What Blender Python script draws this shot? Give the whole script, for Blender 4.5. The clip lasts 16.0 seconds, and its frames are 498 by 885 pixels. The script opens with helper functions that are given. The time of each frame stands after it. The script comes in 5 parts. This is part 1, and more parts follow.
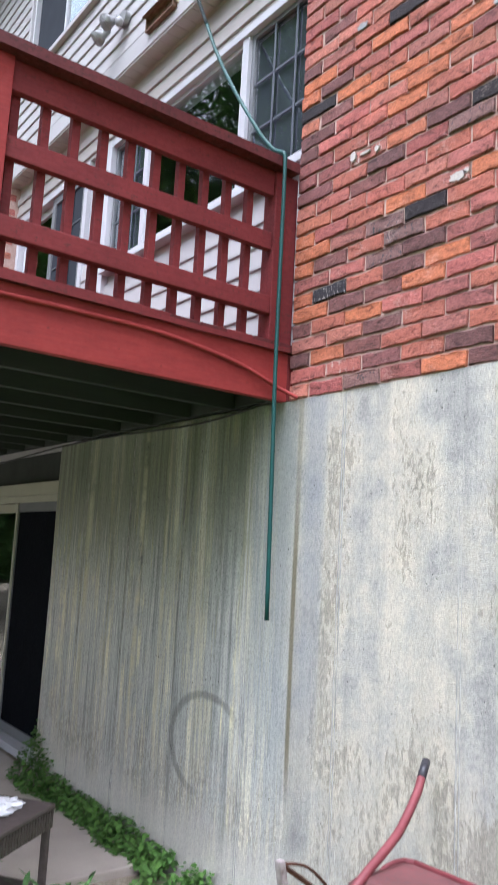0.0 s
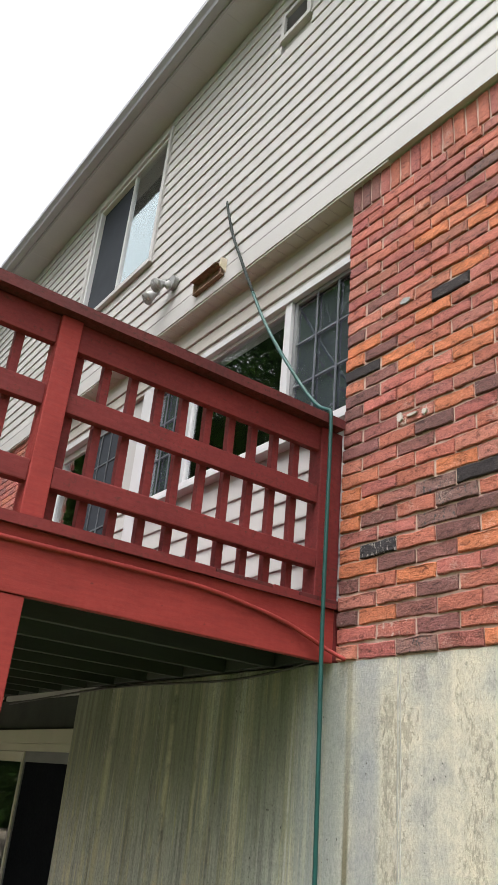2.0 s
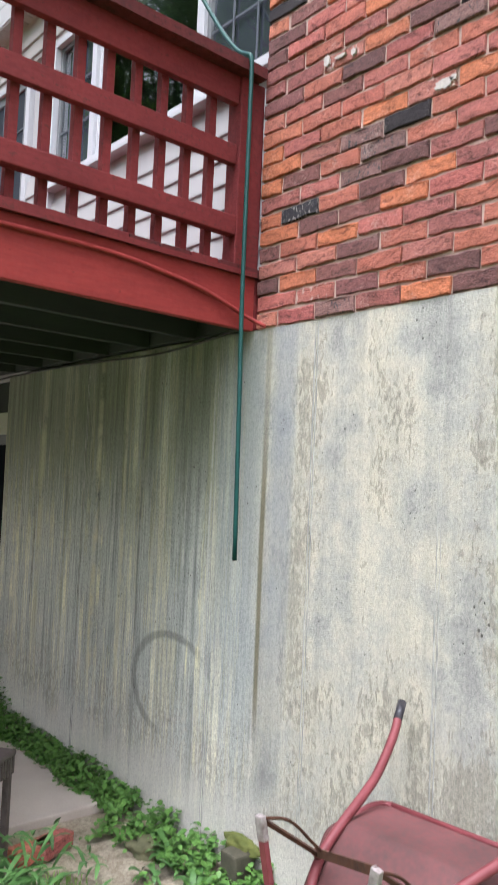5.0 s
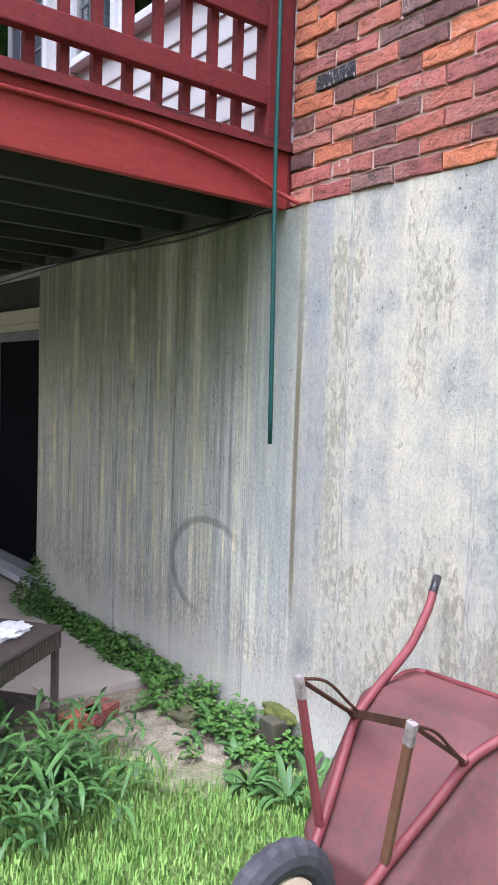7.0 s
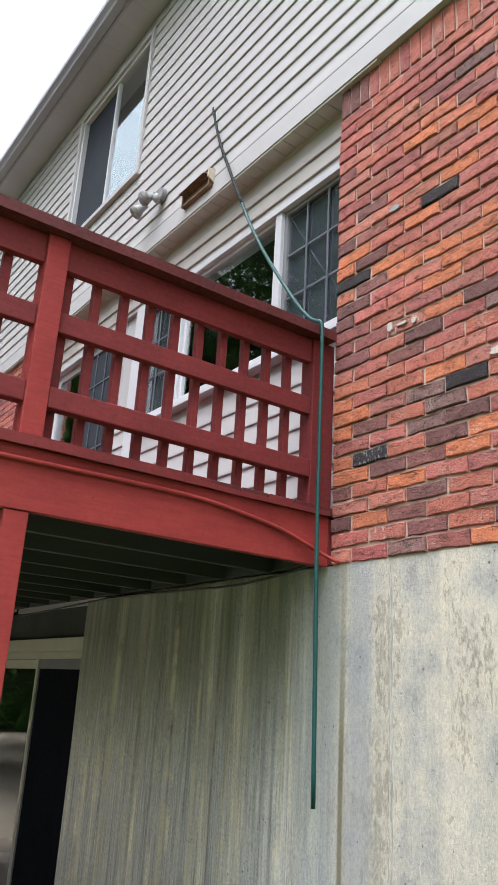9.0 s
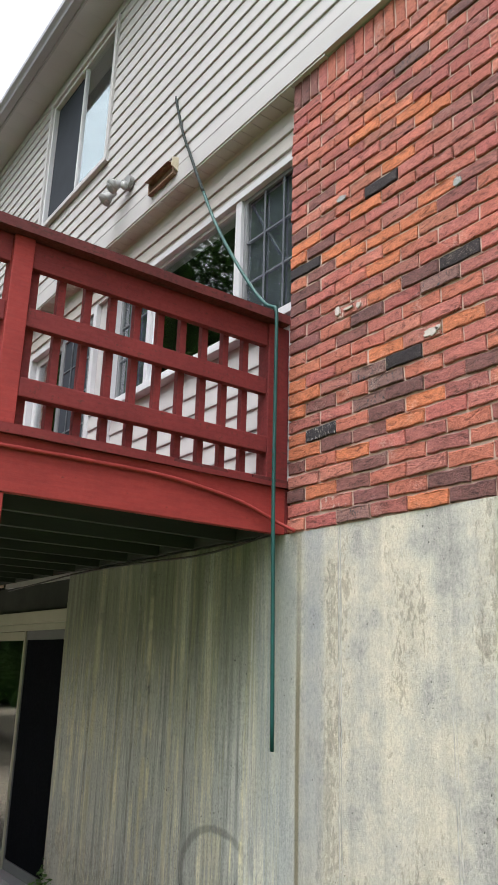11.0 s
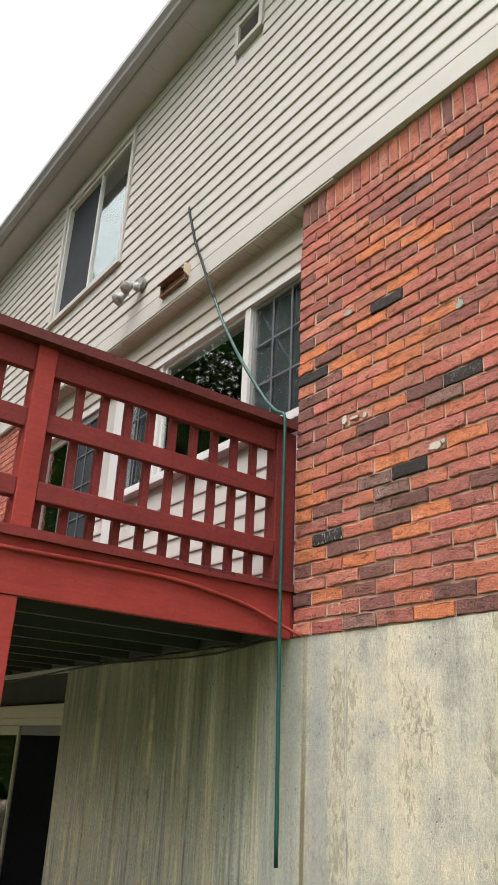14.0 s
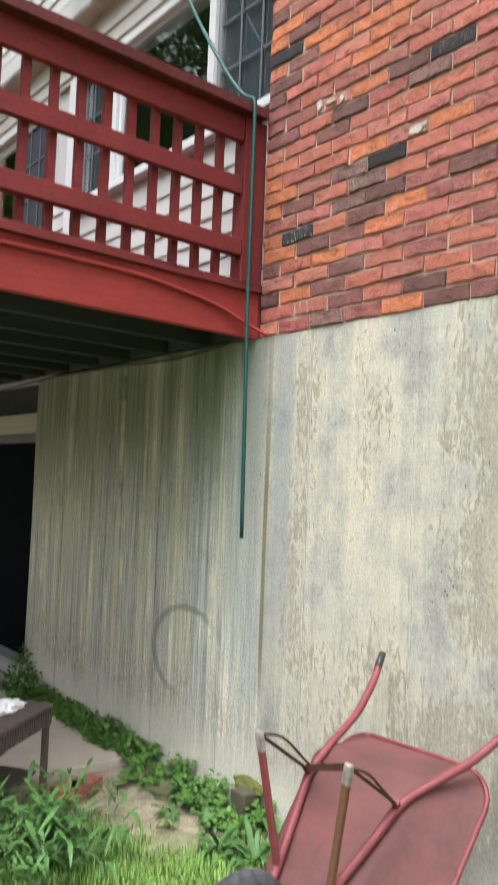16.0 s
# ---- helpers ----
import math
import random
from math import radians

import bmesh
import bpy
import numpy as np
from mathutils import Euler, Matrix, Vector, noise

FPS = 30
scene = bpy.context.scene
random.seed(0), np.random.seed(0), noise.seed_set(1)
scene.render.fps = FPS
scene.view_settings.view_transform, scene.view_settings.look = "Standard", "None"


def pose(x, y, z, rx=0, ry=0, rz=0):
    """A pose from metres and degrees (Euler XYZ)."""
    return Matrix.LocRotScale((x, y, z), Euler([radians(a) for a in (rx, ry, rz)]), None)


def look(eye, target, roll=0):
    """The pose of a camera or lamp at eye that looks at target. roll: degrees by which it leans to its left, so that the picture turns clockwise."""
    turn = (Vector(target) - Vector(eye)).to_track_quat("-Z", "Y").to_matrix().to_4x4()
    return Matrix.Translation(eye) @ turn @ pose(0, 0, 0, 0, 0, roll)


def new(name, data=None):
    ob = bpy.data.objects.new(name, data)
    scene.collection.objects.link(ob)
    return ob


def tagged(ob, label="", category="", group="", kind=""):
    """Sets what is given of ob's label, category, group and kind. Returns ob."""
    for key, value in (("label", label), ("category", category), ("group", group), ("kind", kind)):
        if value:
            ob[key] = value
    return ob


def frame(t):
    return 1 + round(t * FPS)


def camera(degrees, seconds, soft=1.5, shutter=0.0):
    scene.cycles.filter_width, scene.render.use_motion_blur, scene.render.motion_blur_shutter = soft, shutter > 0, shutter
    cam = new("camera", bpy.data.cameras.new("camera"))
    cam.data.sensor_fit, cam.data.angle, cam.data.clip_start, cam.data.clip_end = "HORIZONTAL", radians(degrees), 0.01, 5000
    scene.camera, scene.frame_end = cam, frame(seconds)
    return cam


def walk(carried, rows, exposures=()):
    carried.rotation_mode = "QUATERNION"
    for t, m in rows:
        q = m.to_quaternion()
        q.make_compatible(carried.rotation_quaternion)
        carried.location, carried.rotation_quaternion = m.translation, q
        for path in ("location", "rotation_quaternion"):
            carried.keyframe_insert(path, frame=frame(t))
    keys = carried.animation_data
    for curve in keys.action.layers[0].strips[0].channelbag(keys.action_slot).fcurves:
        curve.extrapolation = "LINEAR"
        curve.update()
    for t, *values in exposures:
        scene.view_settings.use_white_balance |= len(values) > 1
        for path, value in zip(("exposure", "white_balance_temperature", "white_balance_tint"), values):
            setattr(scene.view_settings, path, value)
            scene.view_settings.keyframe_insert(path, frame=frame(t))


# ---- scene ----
cam = camera(35.9, 16.0, soft=1.6, shutter=0.35)
PATH = [
    (0, (0.0043, -0.1221, 1.5841), (1.0225, 1.2418, 1.8292), 3.10),
    (0.5, (-0.0421, -0.0499, 1.6521), (0.9890, 1.2659, 2.0554), 3.60),
    (1, (-0.0636, -0.0112, 1.7080), (0.9185, 1.2745, 2.2919), 4.20),
    (1.5, (-0.0757, 0.0103, 1.7406), (0.8351, 1.2960, 2.4295), 4.70),
    (2, (-0.0748, 0.0318, 1.7398), (0.8118, 1.3201, 2.4536), 5.40),
    (2.5, (-0.0757, 0.0258, 1.7415), (0.8325, 1.3192, 2.4218), 5.50),
    (3, (-0.0585, 0.0430, 1.7200), (0.9039, 1.3287, 2.3383), 5.20),
    (3.5, (-0.0206, 0.0550, 1.6959), (1.0071, 1.3373, 2.2033), 4.30),
    (4, (0.0284, 0.0611, 1.6718), (1.1051, 1.3485, 2.0459), 3.40),
    (4.5, (0.0507, 0.0645, 1.6452), (1.1601, 1.3571, 1.8843), 2.90),
    (5, (0.0585, 0.0645, 1.6263), (1.1799, 1.3648, 1.7157), 2.50),
    (5.2, (0.0662, 0.0679, 1.6099), (1.1868, 1.3726, 1.6495), 2.20),
    (7.3, (0.0679, 0.0877, 1.5394), (1.1386, 1.4276, 1.4121), 1.90),
    (7.5, (0.0576, 0.0757, 1.5678), (1.1318, 1.4190, 1.5893), 2.20),
    (8, (-0.0026, 0.0447, 1.6581), (1.0397, 1.3769, 1.9711), 2.60),
    (8.5, (-0.0568, 0.0163, 1.7088), (0.9099, 1.3511, 2.2007), 3.10),
    (8.7, (-0.0714, 0.0052, 1.7166), (0.8703, 1.3399, 2.2558), 3.50),
    (10.8, (-0.1393, -0.3457, 1.6589), (0.8222, 0.9959, 2.1405), 1.70),
    (11, (-0.1385, -0.3328, 1.6589), (0.8359, 1.0002, 2.1405), 1.70),
    (11.5, (-0.2425, -0.3655, 1.7166), (0.7473, 0.9279, 2.2695), 1.80),
    (12, (-0.2855, -0.3758, 1.7415), (0.6760, 0.9064, 2.3659), 2.40),
    (12.5, (-0.2890, -0.3810, 1.7458), (0.6588, 0.8944, 2.4037), 2.60),
    (13, (-0.2821, -0.3801, 1.7381), (0.6588, 0.8970, 2.4037), 2.60),
    (13.5, (-0.2692, -0.3844, 1.7355), (0.6708, 0.8927, 2.4011), 2.70),
    (14, (-0.2735, -0.3913, 1.7355), (0.6699, 0.8910, 2.3874), 2.80),
    (14.5, (-0.2786, -0.3913, 1.7346), (0.6820, 0.9021, 2.3375), 2.70),
    (15, (-0.2743, -0.3844, 1.7148), (0.7198, 0.9262, 2.2154), 2.60),
    (15.5, (-0.2159, -0.3629, 1.6280), (0.8273, 0.9658, 1.9531), 2.50),
    (16, (-0.2167, -0.3268, 1.5652), (0.8806, 0.9950, 1.6572), 2.30),
]
EXPOSURES = [(0.0, 1.70, 5600, 17), (0.5, 1.60, 5600, 17), (1.0, 1.50, 5900, 14), (1.5, 1.45, 6250, 11), (2.0, 1.45, 6500, 10), (3.0, 1.45, 6600, 10), (3.5, 1.50, 6900, 10),
             (4.0, 1.58, 6500, 10), (4.5, 1.62, 6250, 12), (5.0, 1.65, 5900, 14), (5.2, 1.67, 5850, 15), (7.3, 1.80, 5550, 19), (7.5, 1.80, 5550, 19),
             (8.0, 1.65, 5650, 17), (8.5, 1.52, 5800, 15), (8.7, 1.50, 5900, 14), (10.8, 1.48, 6250, 11), (11.5, 1.45, 6250, 10), (12.5, 1.43, 6500, 10), (15.0, 1.44, 7000, 10),
             (15.5, 1.48, 6900, 11), (16.0, 1.66, 6300, 9)]
walk(cam, [(t, look(eye, target, roll)) for t, eye, target, roll in PATH], EXPOSURES)

# ---- light: bright overcast sky, weak wide sun from behind the camera ----
SUN_ELEVATION, SUN_AZIMUTH = 68.0, 245.0
world = bpy.data.worlds.new("overcast_sky")
scene.world = world
world.use_nodes = True
wn, wl = world.node_tree.nodes, world.node_tree.links
sky = wn.new("ShaderNodeTexSky")
sky.sky_type, sky.sun_disc = "NISHITA", False
sky.sun_elevation, sky.sun_rotation = radians(SUN_ELEVATION), radians(SUN_AZIMUTH)
sky.air_density, sky.dust_density, sky.ozone_density = 1.0, 6.0, 1.0
grey = wn.new("ShaderNodeHueSaturation")
grey.inputs["Saturation"].default_value = 0.10
wl.new(sky.outputs[0], grey.inputs["Color"])
wl.new(grey.outputs[0], wn["Background"].inputs["Color"])
wn["Background"].inputs["Strength"].default_value = 0.15
sun = new("sun", bpy.data.lights.new("sun", "SUN"))
sun.data.energy, sun.data.angle, sun.data.color = 0.8, radians(40), (1.0, 0.985, 0.96)
sun.matrix_world = look((-3.4, -1.6, 9.3), (0, 0, 0))


# ---- materials ----
def material(name, rough=0.6, metal=0.0):
    m = bpy.data.materials.new(name)
    m.use_nodes = True
    b = m.node_tree.nodes["Principled BSDF"]
    b.inputs["Roughness"].default_value, b.inputs["Metallic"].default_value = rough, metal
    b.inputs["Specular IOR Level"].default_value = 0.35
    return m, m.node_tree.nodes, m.node_tree.links, b


def ramp(nodes, stops, mode="LINEAR"):
    r = nodes.new("ShaderNodeValToRGB")
    r.color_ramp.interpolation = mode
    e = r.color_ramp.elements
    while len(e) < len(stops):
        e.new(0.5)
    for k, (p, c) in zip(e, stops):
        k.position = p
        k.color = (*c, 1) if len(c) == 3 else (c[0], c[0], c[0], 1)
    return r


def coords(nodes, links, scale=(1, 1, 1), source="Object"):
    if source == "World":
        g = nodes.new("ShaderNodeNewGeometry").outputs["Position"]
    else:
        g = nodes.new("ShaderNodeTexCoord").outputs[source]
    m = nodes.new("ShaderNodeMapping")
    m.inputs["Scale"].default_value = scale
    links.new(g, m.inputs["Vector"])
    return m.outputs[0]


def noise_tex(nodes, links, vec, scale, detail=4.0, rough=0.55, distort=0.0):
    n = nodes.new("ShaderNodeTexNoise")
    n.inputs["Scale"].default_value, n.inputs["Detail"].default_value = scale, detail
    n.inputs["Roughness"].default_value, n.inputs["Distortion"].default_value = rough, distort
    links.new(vec, n.inputs["Vector"])
    return n.outputs["Fac"]


def mix(nodes, links, fac, a, b, mode="MIX"):
    m = nodes.new("ShaderNodeMix")
    m.data_type, m.blend_type = "RGBA", mode
    for sock, v in ((m.inputs["Factor"], fac), (m.inputs["A"], a), (m.inputs["B"], b)):
        if isinstance(v, (int, float)):
            sock.default_value = v
        elif isinstance(v, tuple):
            sock.default_value = (*v, 1)
        else:
            links.new(v, sock)
    return m.outputs["Result"]


def mathn(nodes, links, op, a, b=0.0, c=0.0):
    m = nodes.new("ShaderNodeMath")
    m.operation = op
    for sock, v in zip(m.inputs, (a, b, c)):
        if isinstance(v, (int, float)):
            sock.default_value = v
        else:
            links.new(v, sock)
    return m.outputs[0]


def bump(nodes, links, b, height, strength=0.3, distance=0.01):
    n = nodes.new("ShaderNodeBump")
    n.inputs["Strength"].default_value, n.inputs["Distance"].default_value = strength, distance
    links.new(height, n.inputs["Height"])
    links.new(n.outputs[0], b.inputs["Normal"])


def plain(name, a, c, rough=0.6, scale=8.0, stretch=(1, 1, 1), relief=0.15, metal=0.0, fine=60.0, source="World"):
    """A surface that wanders between two colours, with a fine grain and relief."""
    m, n, l, b = material(name, rough, metal)
    v = coords(n, l, stretch, source)
    big, small = noise_tex(n, l, v, scale, 5), noise_tex(n, l, v, fine, 3)
    f = mathn(n, l, "MULTIPLY_ADD", small, 0.35, mathn(n, l, "MULTIPLY", big, 0.65))
    r = ramp(n, [(0.3, a), (0.7, c)])
    l.new(f, r.inputs[0])
    l.new(r.outputs[0], b.inputs["Base Color"])
    rr = ramp(n, [(0.2, (max(rough - 0.12, 0.03),)), (0.8, (min(rough + 0.12, 1),))])
    l.new(small, rr.inputs[0])
    l.new(rr.outputs[0], b.inputs["Roughness"])
    if relief:
        bump(n, l, b, f, relief, 0.004)
    return m


def brick_material(name, stops, rough=0.85, specks=None):
    """Fired clay: one tone a brick from a palette, mottled, with scuffs and pits."""
    m, n, l, b = material(name, rough)
    info = n.new("ShaderNodeObjectInfo").outputs["Random"]
    geo = n.new("ShaderNodeNewGeometry")
    pick = mathn(n, l, "FRACT", mathn(n, l, "ADD", info, mathn(n, l, "MULTIPLY", geo.outputs["Random Per Island"], 7.31)))
    base = ramp(n, stops, "LINEAR")
    l.new(pick, base.inputs[0])
    v = coords(n, l, (1, 1, 1), "World")
    mott, grain = noise_tex(n, l, coords(n, l, (1, 0.6, 1.5), "World"), 22, 8, 0.72, 1.2), noise_tex(n, l, coords(n, l, (1, 0.7, 1.3), "World"), 120, 6, 0.75, 0.5)
    patch = noise_tex(n, l, v, 5.0, 3)
    dk = ramp(n, [(0.36, (0.24, 0.21, 0.22)), (0.46, (0.98, 0.96, 0.95)), (0.6, (1.32, 1.27, 1.22))])
    l.new(mott, dk.inputs[0])
    c = mix(n, l, 0.75, base.outputs[0], dk.outputs[0], "MULTIPLY")
    gr = ramp(n, [(0.38, (0.5, 0.47, 0.47)), (0.52, (1.0, 0.98, 0.96)), (0.66, (1.3, 1.22, 1.15))])
    l.new(grain, gr.inputs[0])
    c = mix(n, l, 0.7, c, gr.outputs[0], "MULTIPLY")
    pale = ramp(n, [(0.60, (0,)), (0.70, (1,))])
    l.new(mathn(n, l, "MULTIPLY_ADD", patch, 0.5, mathn(n, l, "MULTIPLY", grain, 0.55)), pale.inputs[0])
    c = mix(n, l, mathn(n, l, "MULTIPLY", pale.outputs[0], 0.5), c, (0.42, 0.33, 0.29))
    if specks:
        sp = ramp(n, [(0.56, (0,)), (0.62, (1,))])
        l.new(noise_tex(n, l, coords(n, l, (1, 1, 0.55), "World"), specks[1], 5, 0.7), sp.inputs[0])
        c = mix(n, l, sp.outputs[0], c, specks[0])
    l.new(c, b.inputs["Base Color"])
    bump(n, l, b, mathn(n, l, "MULTIPLY_ADD", grain, 0.7, mott), 0.9, 0.010)
    return m


CLAY = [(0.0, (0.331, 0.102, 0.080)), (0.10, (0.420, 0.136, 0.100)), (0.20, (0.209, 0.076, 0.072)), (0.30, (0.375, 0.130, 0.110)), (0.40, (0.276, 0.085, 0.077)),
        (0.50, (0.452, 0.158, 0.094)), (0.58, (0.243, 0.104, 0.085)), (0.66, (0.397, 0.127, 0.108)), (0.74, (0.309, 0.091, 0.085)), (0.82, (0.442, 0.168, 0.123)),
        (0.90, (0.188, 0.078, 0.077)), (1.0, (0.365, 0.117, 0.097))]
M_BRICK = brick_material("red_clay_brick", CLAY)
M_BRICK_ORANGE = brick_material("orange_clay_brick", [(0.0, (0.47, 0.158, 0.075)), (1.0, (0.41, 0.138, 0.075))])
M_BRICK_BROWN = brick_material("brown_orange_brick", [(0.0, (0.36, 0.120, 0.082)), (1.0, (0.32, 0.108, 0.078))])
M_BRICK_PINK = brick_material("chalky_pink_brick", [(0.0, (0.36, 0.125, 0.10)), (1.0, (0.32, 0.11, 0.09))], specks=((0.44, 0.30, 0.26), 40))
M_BRICK_DARK = brick_material("dark_purple_brick", [(0.0, (0.12, 0.058, 0.056)), (1.0, (0.19, 0.080, 0.072))])
M_BRICK_BLACK = brick_material("black_burnt_brick", [(0.0, (0.018, 0.015, 0.018)), (1.0, (0.028, 0.022, 0.025))])
M_BRICK_SPECK = brick_material("speckled_burnt_brick", [(0.0, (0.022, 0.02, 0.026)), (1.0, (0.03, 0.028, 0.033))], specks=((0.30, 0.27, 0.25), 75))
M_BRICK_GREY = brick_material("grey_flashed_brick", [(0.0, (0.15, 0.085, 0.078)), (1.0, (0.20, 0.11, 0.10))], specks=((0.05, 0.045, 0.05), 60))
M_BRICK_PALE = brick_material("whitewashed_brick", [(0.0, (0.36, 0.15, 0.12)), (1.0, (0.33, 0.13, 0.105))], specks=((0.48, 0.36, 0.31), 26))
M_MORTAR = plain("grey_mortar", (0.34, 0.225, 0.185), (0.52, 0.385, 0.325), 0.95, 22, relief=0.5, fine=160)


def concrete_material():
    """Old poured wall: runs of olive and grey beside the deck, cream and scabby beyond it, a rust run and a ring."""
    m, n, l, b = material("stained_poured_concrete", 0.92)
    sep = n.new("ShaderNodeSeparateXYZ")
    l.new(n.new("ShaderNodeNewGeometry").outputs["Position"], sep.inputs[0])
    y, z = sep.outputs["Y"], sep.outputs["Z"]
    tex = lambda scale, detail, rough, stretch=1.0, distort=0.0: noise_tex(n, l, coords(n, l, (1, 1, stretch), "World"), scale, detail, rough, distort)
    add = lambda a, c: mathn(n, l, "ADD", a, c)
    mul = lambda a, c: mathn(n, l, "MULTIPLY", a, c)

    def blend(*pairs):
        out = None
        for tx, k in pairs:
            out = mul(tx, k) if out is None else mathn(n, l, "MULTIPLY_ADD", tx, k, out)
        return out

    def ease(v, a, c, lo=0.0, hi=1.0):
        r = n.new("ShaderNodeMapRange")
        r.interpolation_type = "SMOOTHSTEP"
        for key, val in (("From Min", a), ("From Max", c), ("To Min", lo), ("To Max", hi)):
            r.inputs[key].default_value = val
        l.new(v, r.inputs[0])
        return r.outputs[0]

    def tone(v, stops):
        r = ramp(n, stops)
        l.new(v, r.inputs[0])
        return r.outputs[0]

    region, cloud, drift = tex(1.5, 3, 0.5), tex(4.5, 6, 0.62), tex(2.3, 5, 0.6, 0.8)
    run, thread, hair = tex(5.0, 5, 0.6, 0.05), tex(17, 4, 0.6, 0.03), tex(70, 3, 0.6, 0.05)
    scab, chip, fine = tex(52, 7, 0.70, 0.45, 0.4), tex(95, 6, 0.75, 0.6), tex(210, 4, 0.75)
    # weather face: cream skin over grey, scaled off in upright flakes
    c_pale = tone(blend((drift, 0.44), (cloud, 0.34), (chip, 0.14), (run, 0.08)), [(0.39, (0.27, 0.265, 0.25)), (0.45, (0.375, 0.365, 0.33)), (0.51, (0.475, 0.445, 0.37)), (0.60, (0.60, 0.545, 0.425))])
    far_end = ease(add(y, blend((region, 0.5))), 2.02, 1.60, 0.0, 0.085)
    low_down = ease(add(z, blend((run, 0.9))), 1.15, 0.62, 0.0, 0.075)
    where = blend((drift, 0.55), (run, 0.35), (cloud, 0.20))
    flake = ease(add(add(far_end, low_down), blend((scab, 0.38), (where, 0.90), (chip, 0.20))), 0.815, 0.875)
    c_pale = mix(n, l, mul(flake, 0.66), c_pale, tone(chip, [(0.35, (0.13, 0.12, 0.10)), (0.6, (0.27, 0.245, 0.205))]))
    c_pale = mix(n, l, 0.3, c_pale, tone(blend((thread, 0.55), (run, 0.45)), [(0.40, (0.66, 0.66, 0.67)), (0.5, (1, 1, 1)), (0.60, (1.16, 1.15, 1.12))]), "MULTIPLY")
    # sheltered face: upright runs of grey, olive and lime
    c_run = tone(blend((run, 0.55), (thread, 0.33), (cloud, 0.12)), [(0.36, (0.19, 0.195, 0.175)), (0.43, (0.36, 0.37, 0.345)), (0.475, (0.50, 0.505, 0.465)), (0.50, (0.42, 0.43, 0.405)), (0.525, (0.60, 0.575, 0.44)),
                                                                                   (0.55, (0.49, 0.50, 0.475)), (0.60, (0.68, 0.655, 0.53)), (0.66, (0.72, 0.70, 0.63))])
    c_run = mix(n, l, 0.6, c_run, tone(blend((hair, 0.5), (chip, 0.5)), [(0.38, (0.55, 0.55, 0.55)), (0.5, (1, 1, 1)), (0.62, (1.25, 1.24, 1.2))]), "MULTIPLY")
    # olive seep streaks, with the deck's shade on the upper wall painted in
    seep_shade = mul(ease(add(z, blend((run, 1.9), (thread, 0.9))), 2.45, 3.30), ease(run, 0.66, 0.42, 0.5, 1.0))
    c_run = mix(n, l, mul(seep_shade, 0.78), c_run, (0.12, 0.132, 0.078))
    c_run = mix(n, l, ease(cloud, 0.40, 0.62, 0.05, 0.55), c_run, tone(blend((thread, 0.85), (hair, 0.15)), [(0.40, (0.58, 0.59, 0.60)), (0.5, (1, 1, 1)), (0.60, (1.38, 1.34, 1.15))]), "MULTIPLY")
    side = ease(add(y, mathn(n, l, "MULTIPLY_ADD", run, 0.6, -0.3)), 2.26, 2.72)
    low = ease(add(z, mathn(n, l, "MULTIPLY_ADD", thread, 1.0, -0.5)), -0.25, 0.70, 0.2, 1.0)
    c = mix(n, l, mul(side, low), c_pale, c_run)
    # scaled belt; smooth paler foot, with the light low on the wall painted in
    height = add(z, mathn(n, l, "MULTIPLY_ADD", run, 0.7, -0.35))
    belt = ease(mathn(n, l, "ABSOLUTE", mathn(n, l, "SUBTRACT", height, 0.42)), 0.30, 0.05)
    burst = ease(blend((scab, 0.6), (thread, 0.25), (cloud, 0.2)), 0.515, 0.56)
    c = mix(n, l, mul(mul(belt, burst), mathn(n, l, "MULTIPLY_ADD", side, 0.2, 0.35)), c, (0.27, 0.245, 0.21))
    lime = ease(blend((thread, 0.5), (scab, 0.5)), 0.545, 0.60)
    c = mix(n, l, mul(mul(belt, lime), 0.6), c, (0.66, 0.63, 0.55))
    foot = ease(add(z, mathn(n, l, "MULTIPLY_ADD", cloud, 0.4, -0.2)), 0.42, 0.14, 0.0, 0.75)
    c = mix(n, l, foot, c, mix(n, l, cloud, (0.50, 0.475, 0.425), (0.70, 0.665, 0.60)))

    def band(centre, half, soft, wobble):
        d = mathn(n, l, "ABSOLUTE", mathn(n, l, "SUBTRACT", add(y, mathn(n, l, "MULTIPLY_ADD", thread, wobble, -wobble / 2)), centre))
        return ease(d, half + soft, half)

    c = mix(n, l, mul(band(2.375, 0.035, 0.06, 0.10), ease(z, 0.5, 1.1, 0.0, 0.55)), c, (0.25, 0.27, 0.30))
    c = mix(n, l, mul(band(2.65, 0.09, 0.10, 0.16), ease(z, 0.4, 0.9, 0.0, 0.5)), c, (0.26, 0.285, 0.295))
    c = mix(n, l, mul(band(2.479, 0.007, 0.016, 0.015), mul(ease(z, 0.45, 0.8, 0.0, 0.8), ease(z, 2.0, 1.5, 0.4, 1.0))), c, (0.125, 0.105, 0.052))
    # threads of dirt and lime down the sheltered face
    for centre, width, shade, k in ((3.41, 0.009, (0.12, 0.12, 0.11), 0.75), (3.05, 0.014, (0.14, 0.145, 0.13), 0.5), (2.835, 0.008, (0.62, 0.61, 0.56), 0.6), (3.86, 0.03, (0.60, 0.55, 0.36), 0.85),
                                    (3.58, 0.018, (0.58, 0.54, 0.38), 0.75), (4.22, 0.02, (0.13, 0.135, 0.115), 0.5), (4.55, 0.035, (0.52, 0.49, 0.32), 0.7), (3.20, 0.010, (0.60, 0.57, 0.45), 0.5), (4.02, 0.012, (0.12, 0.125, 0.11), 0.5)):
        c = mix(n, l, mul(mul(band(centre, width * 0.4, width, 0.05), ease(z, 0.35, 0.8)), mul(mul(ease(cloud, 0.36, 0.52), ease(z, 2.25, 1.7, 0.35, 1.0)), k * 0.8)), c, shade)
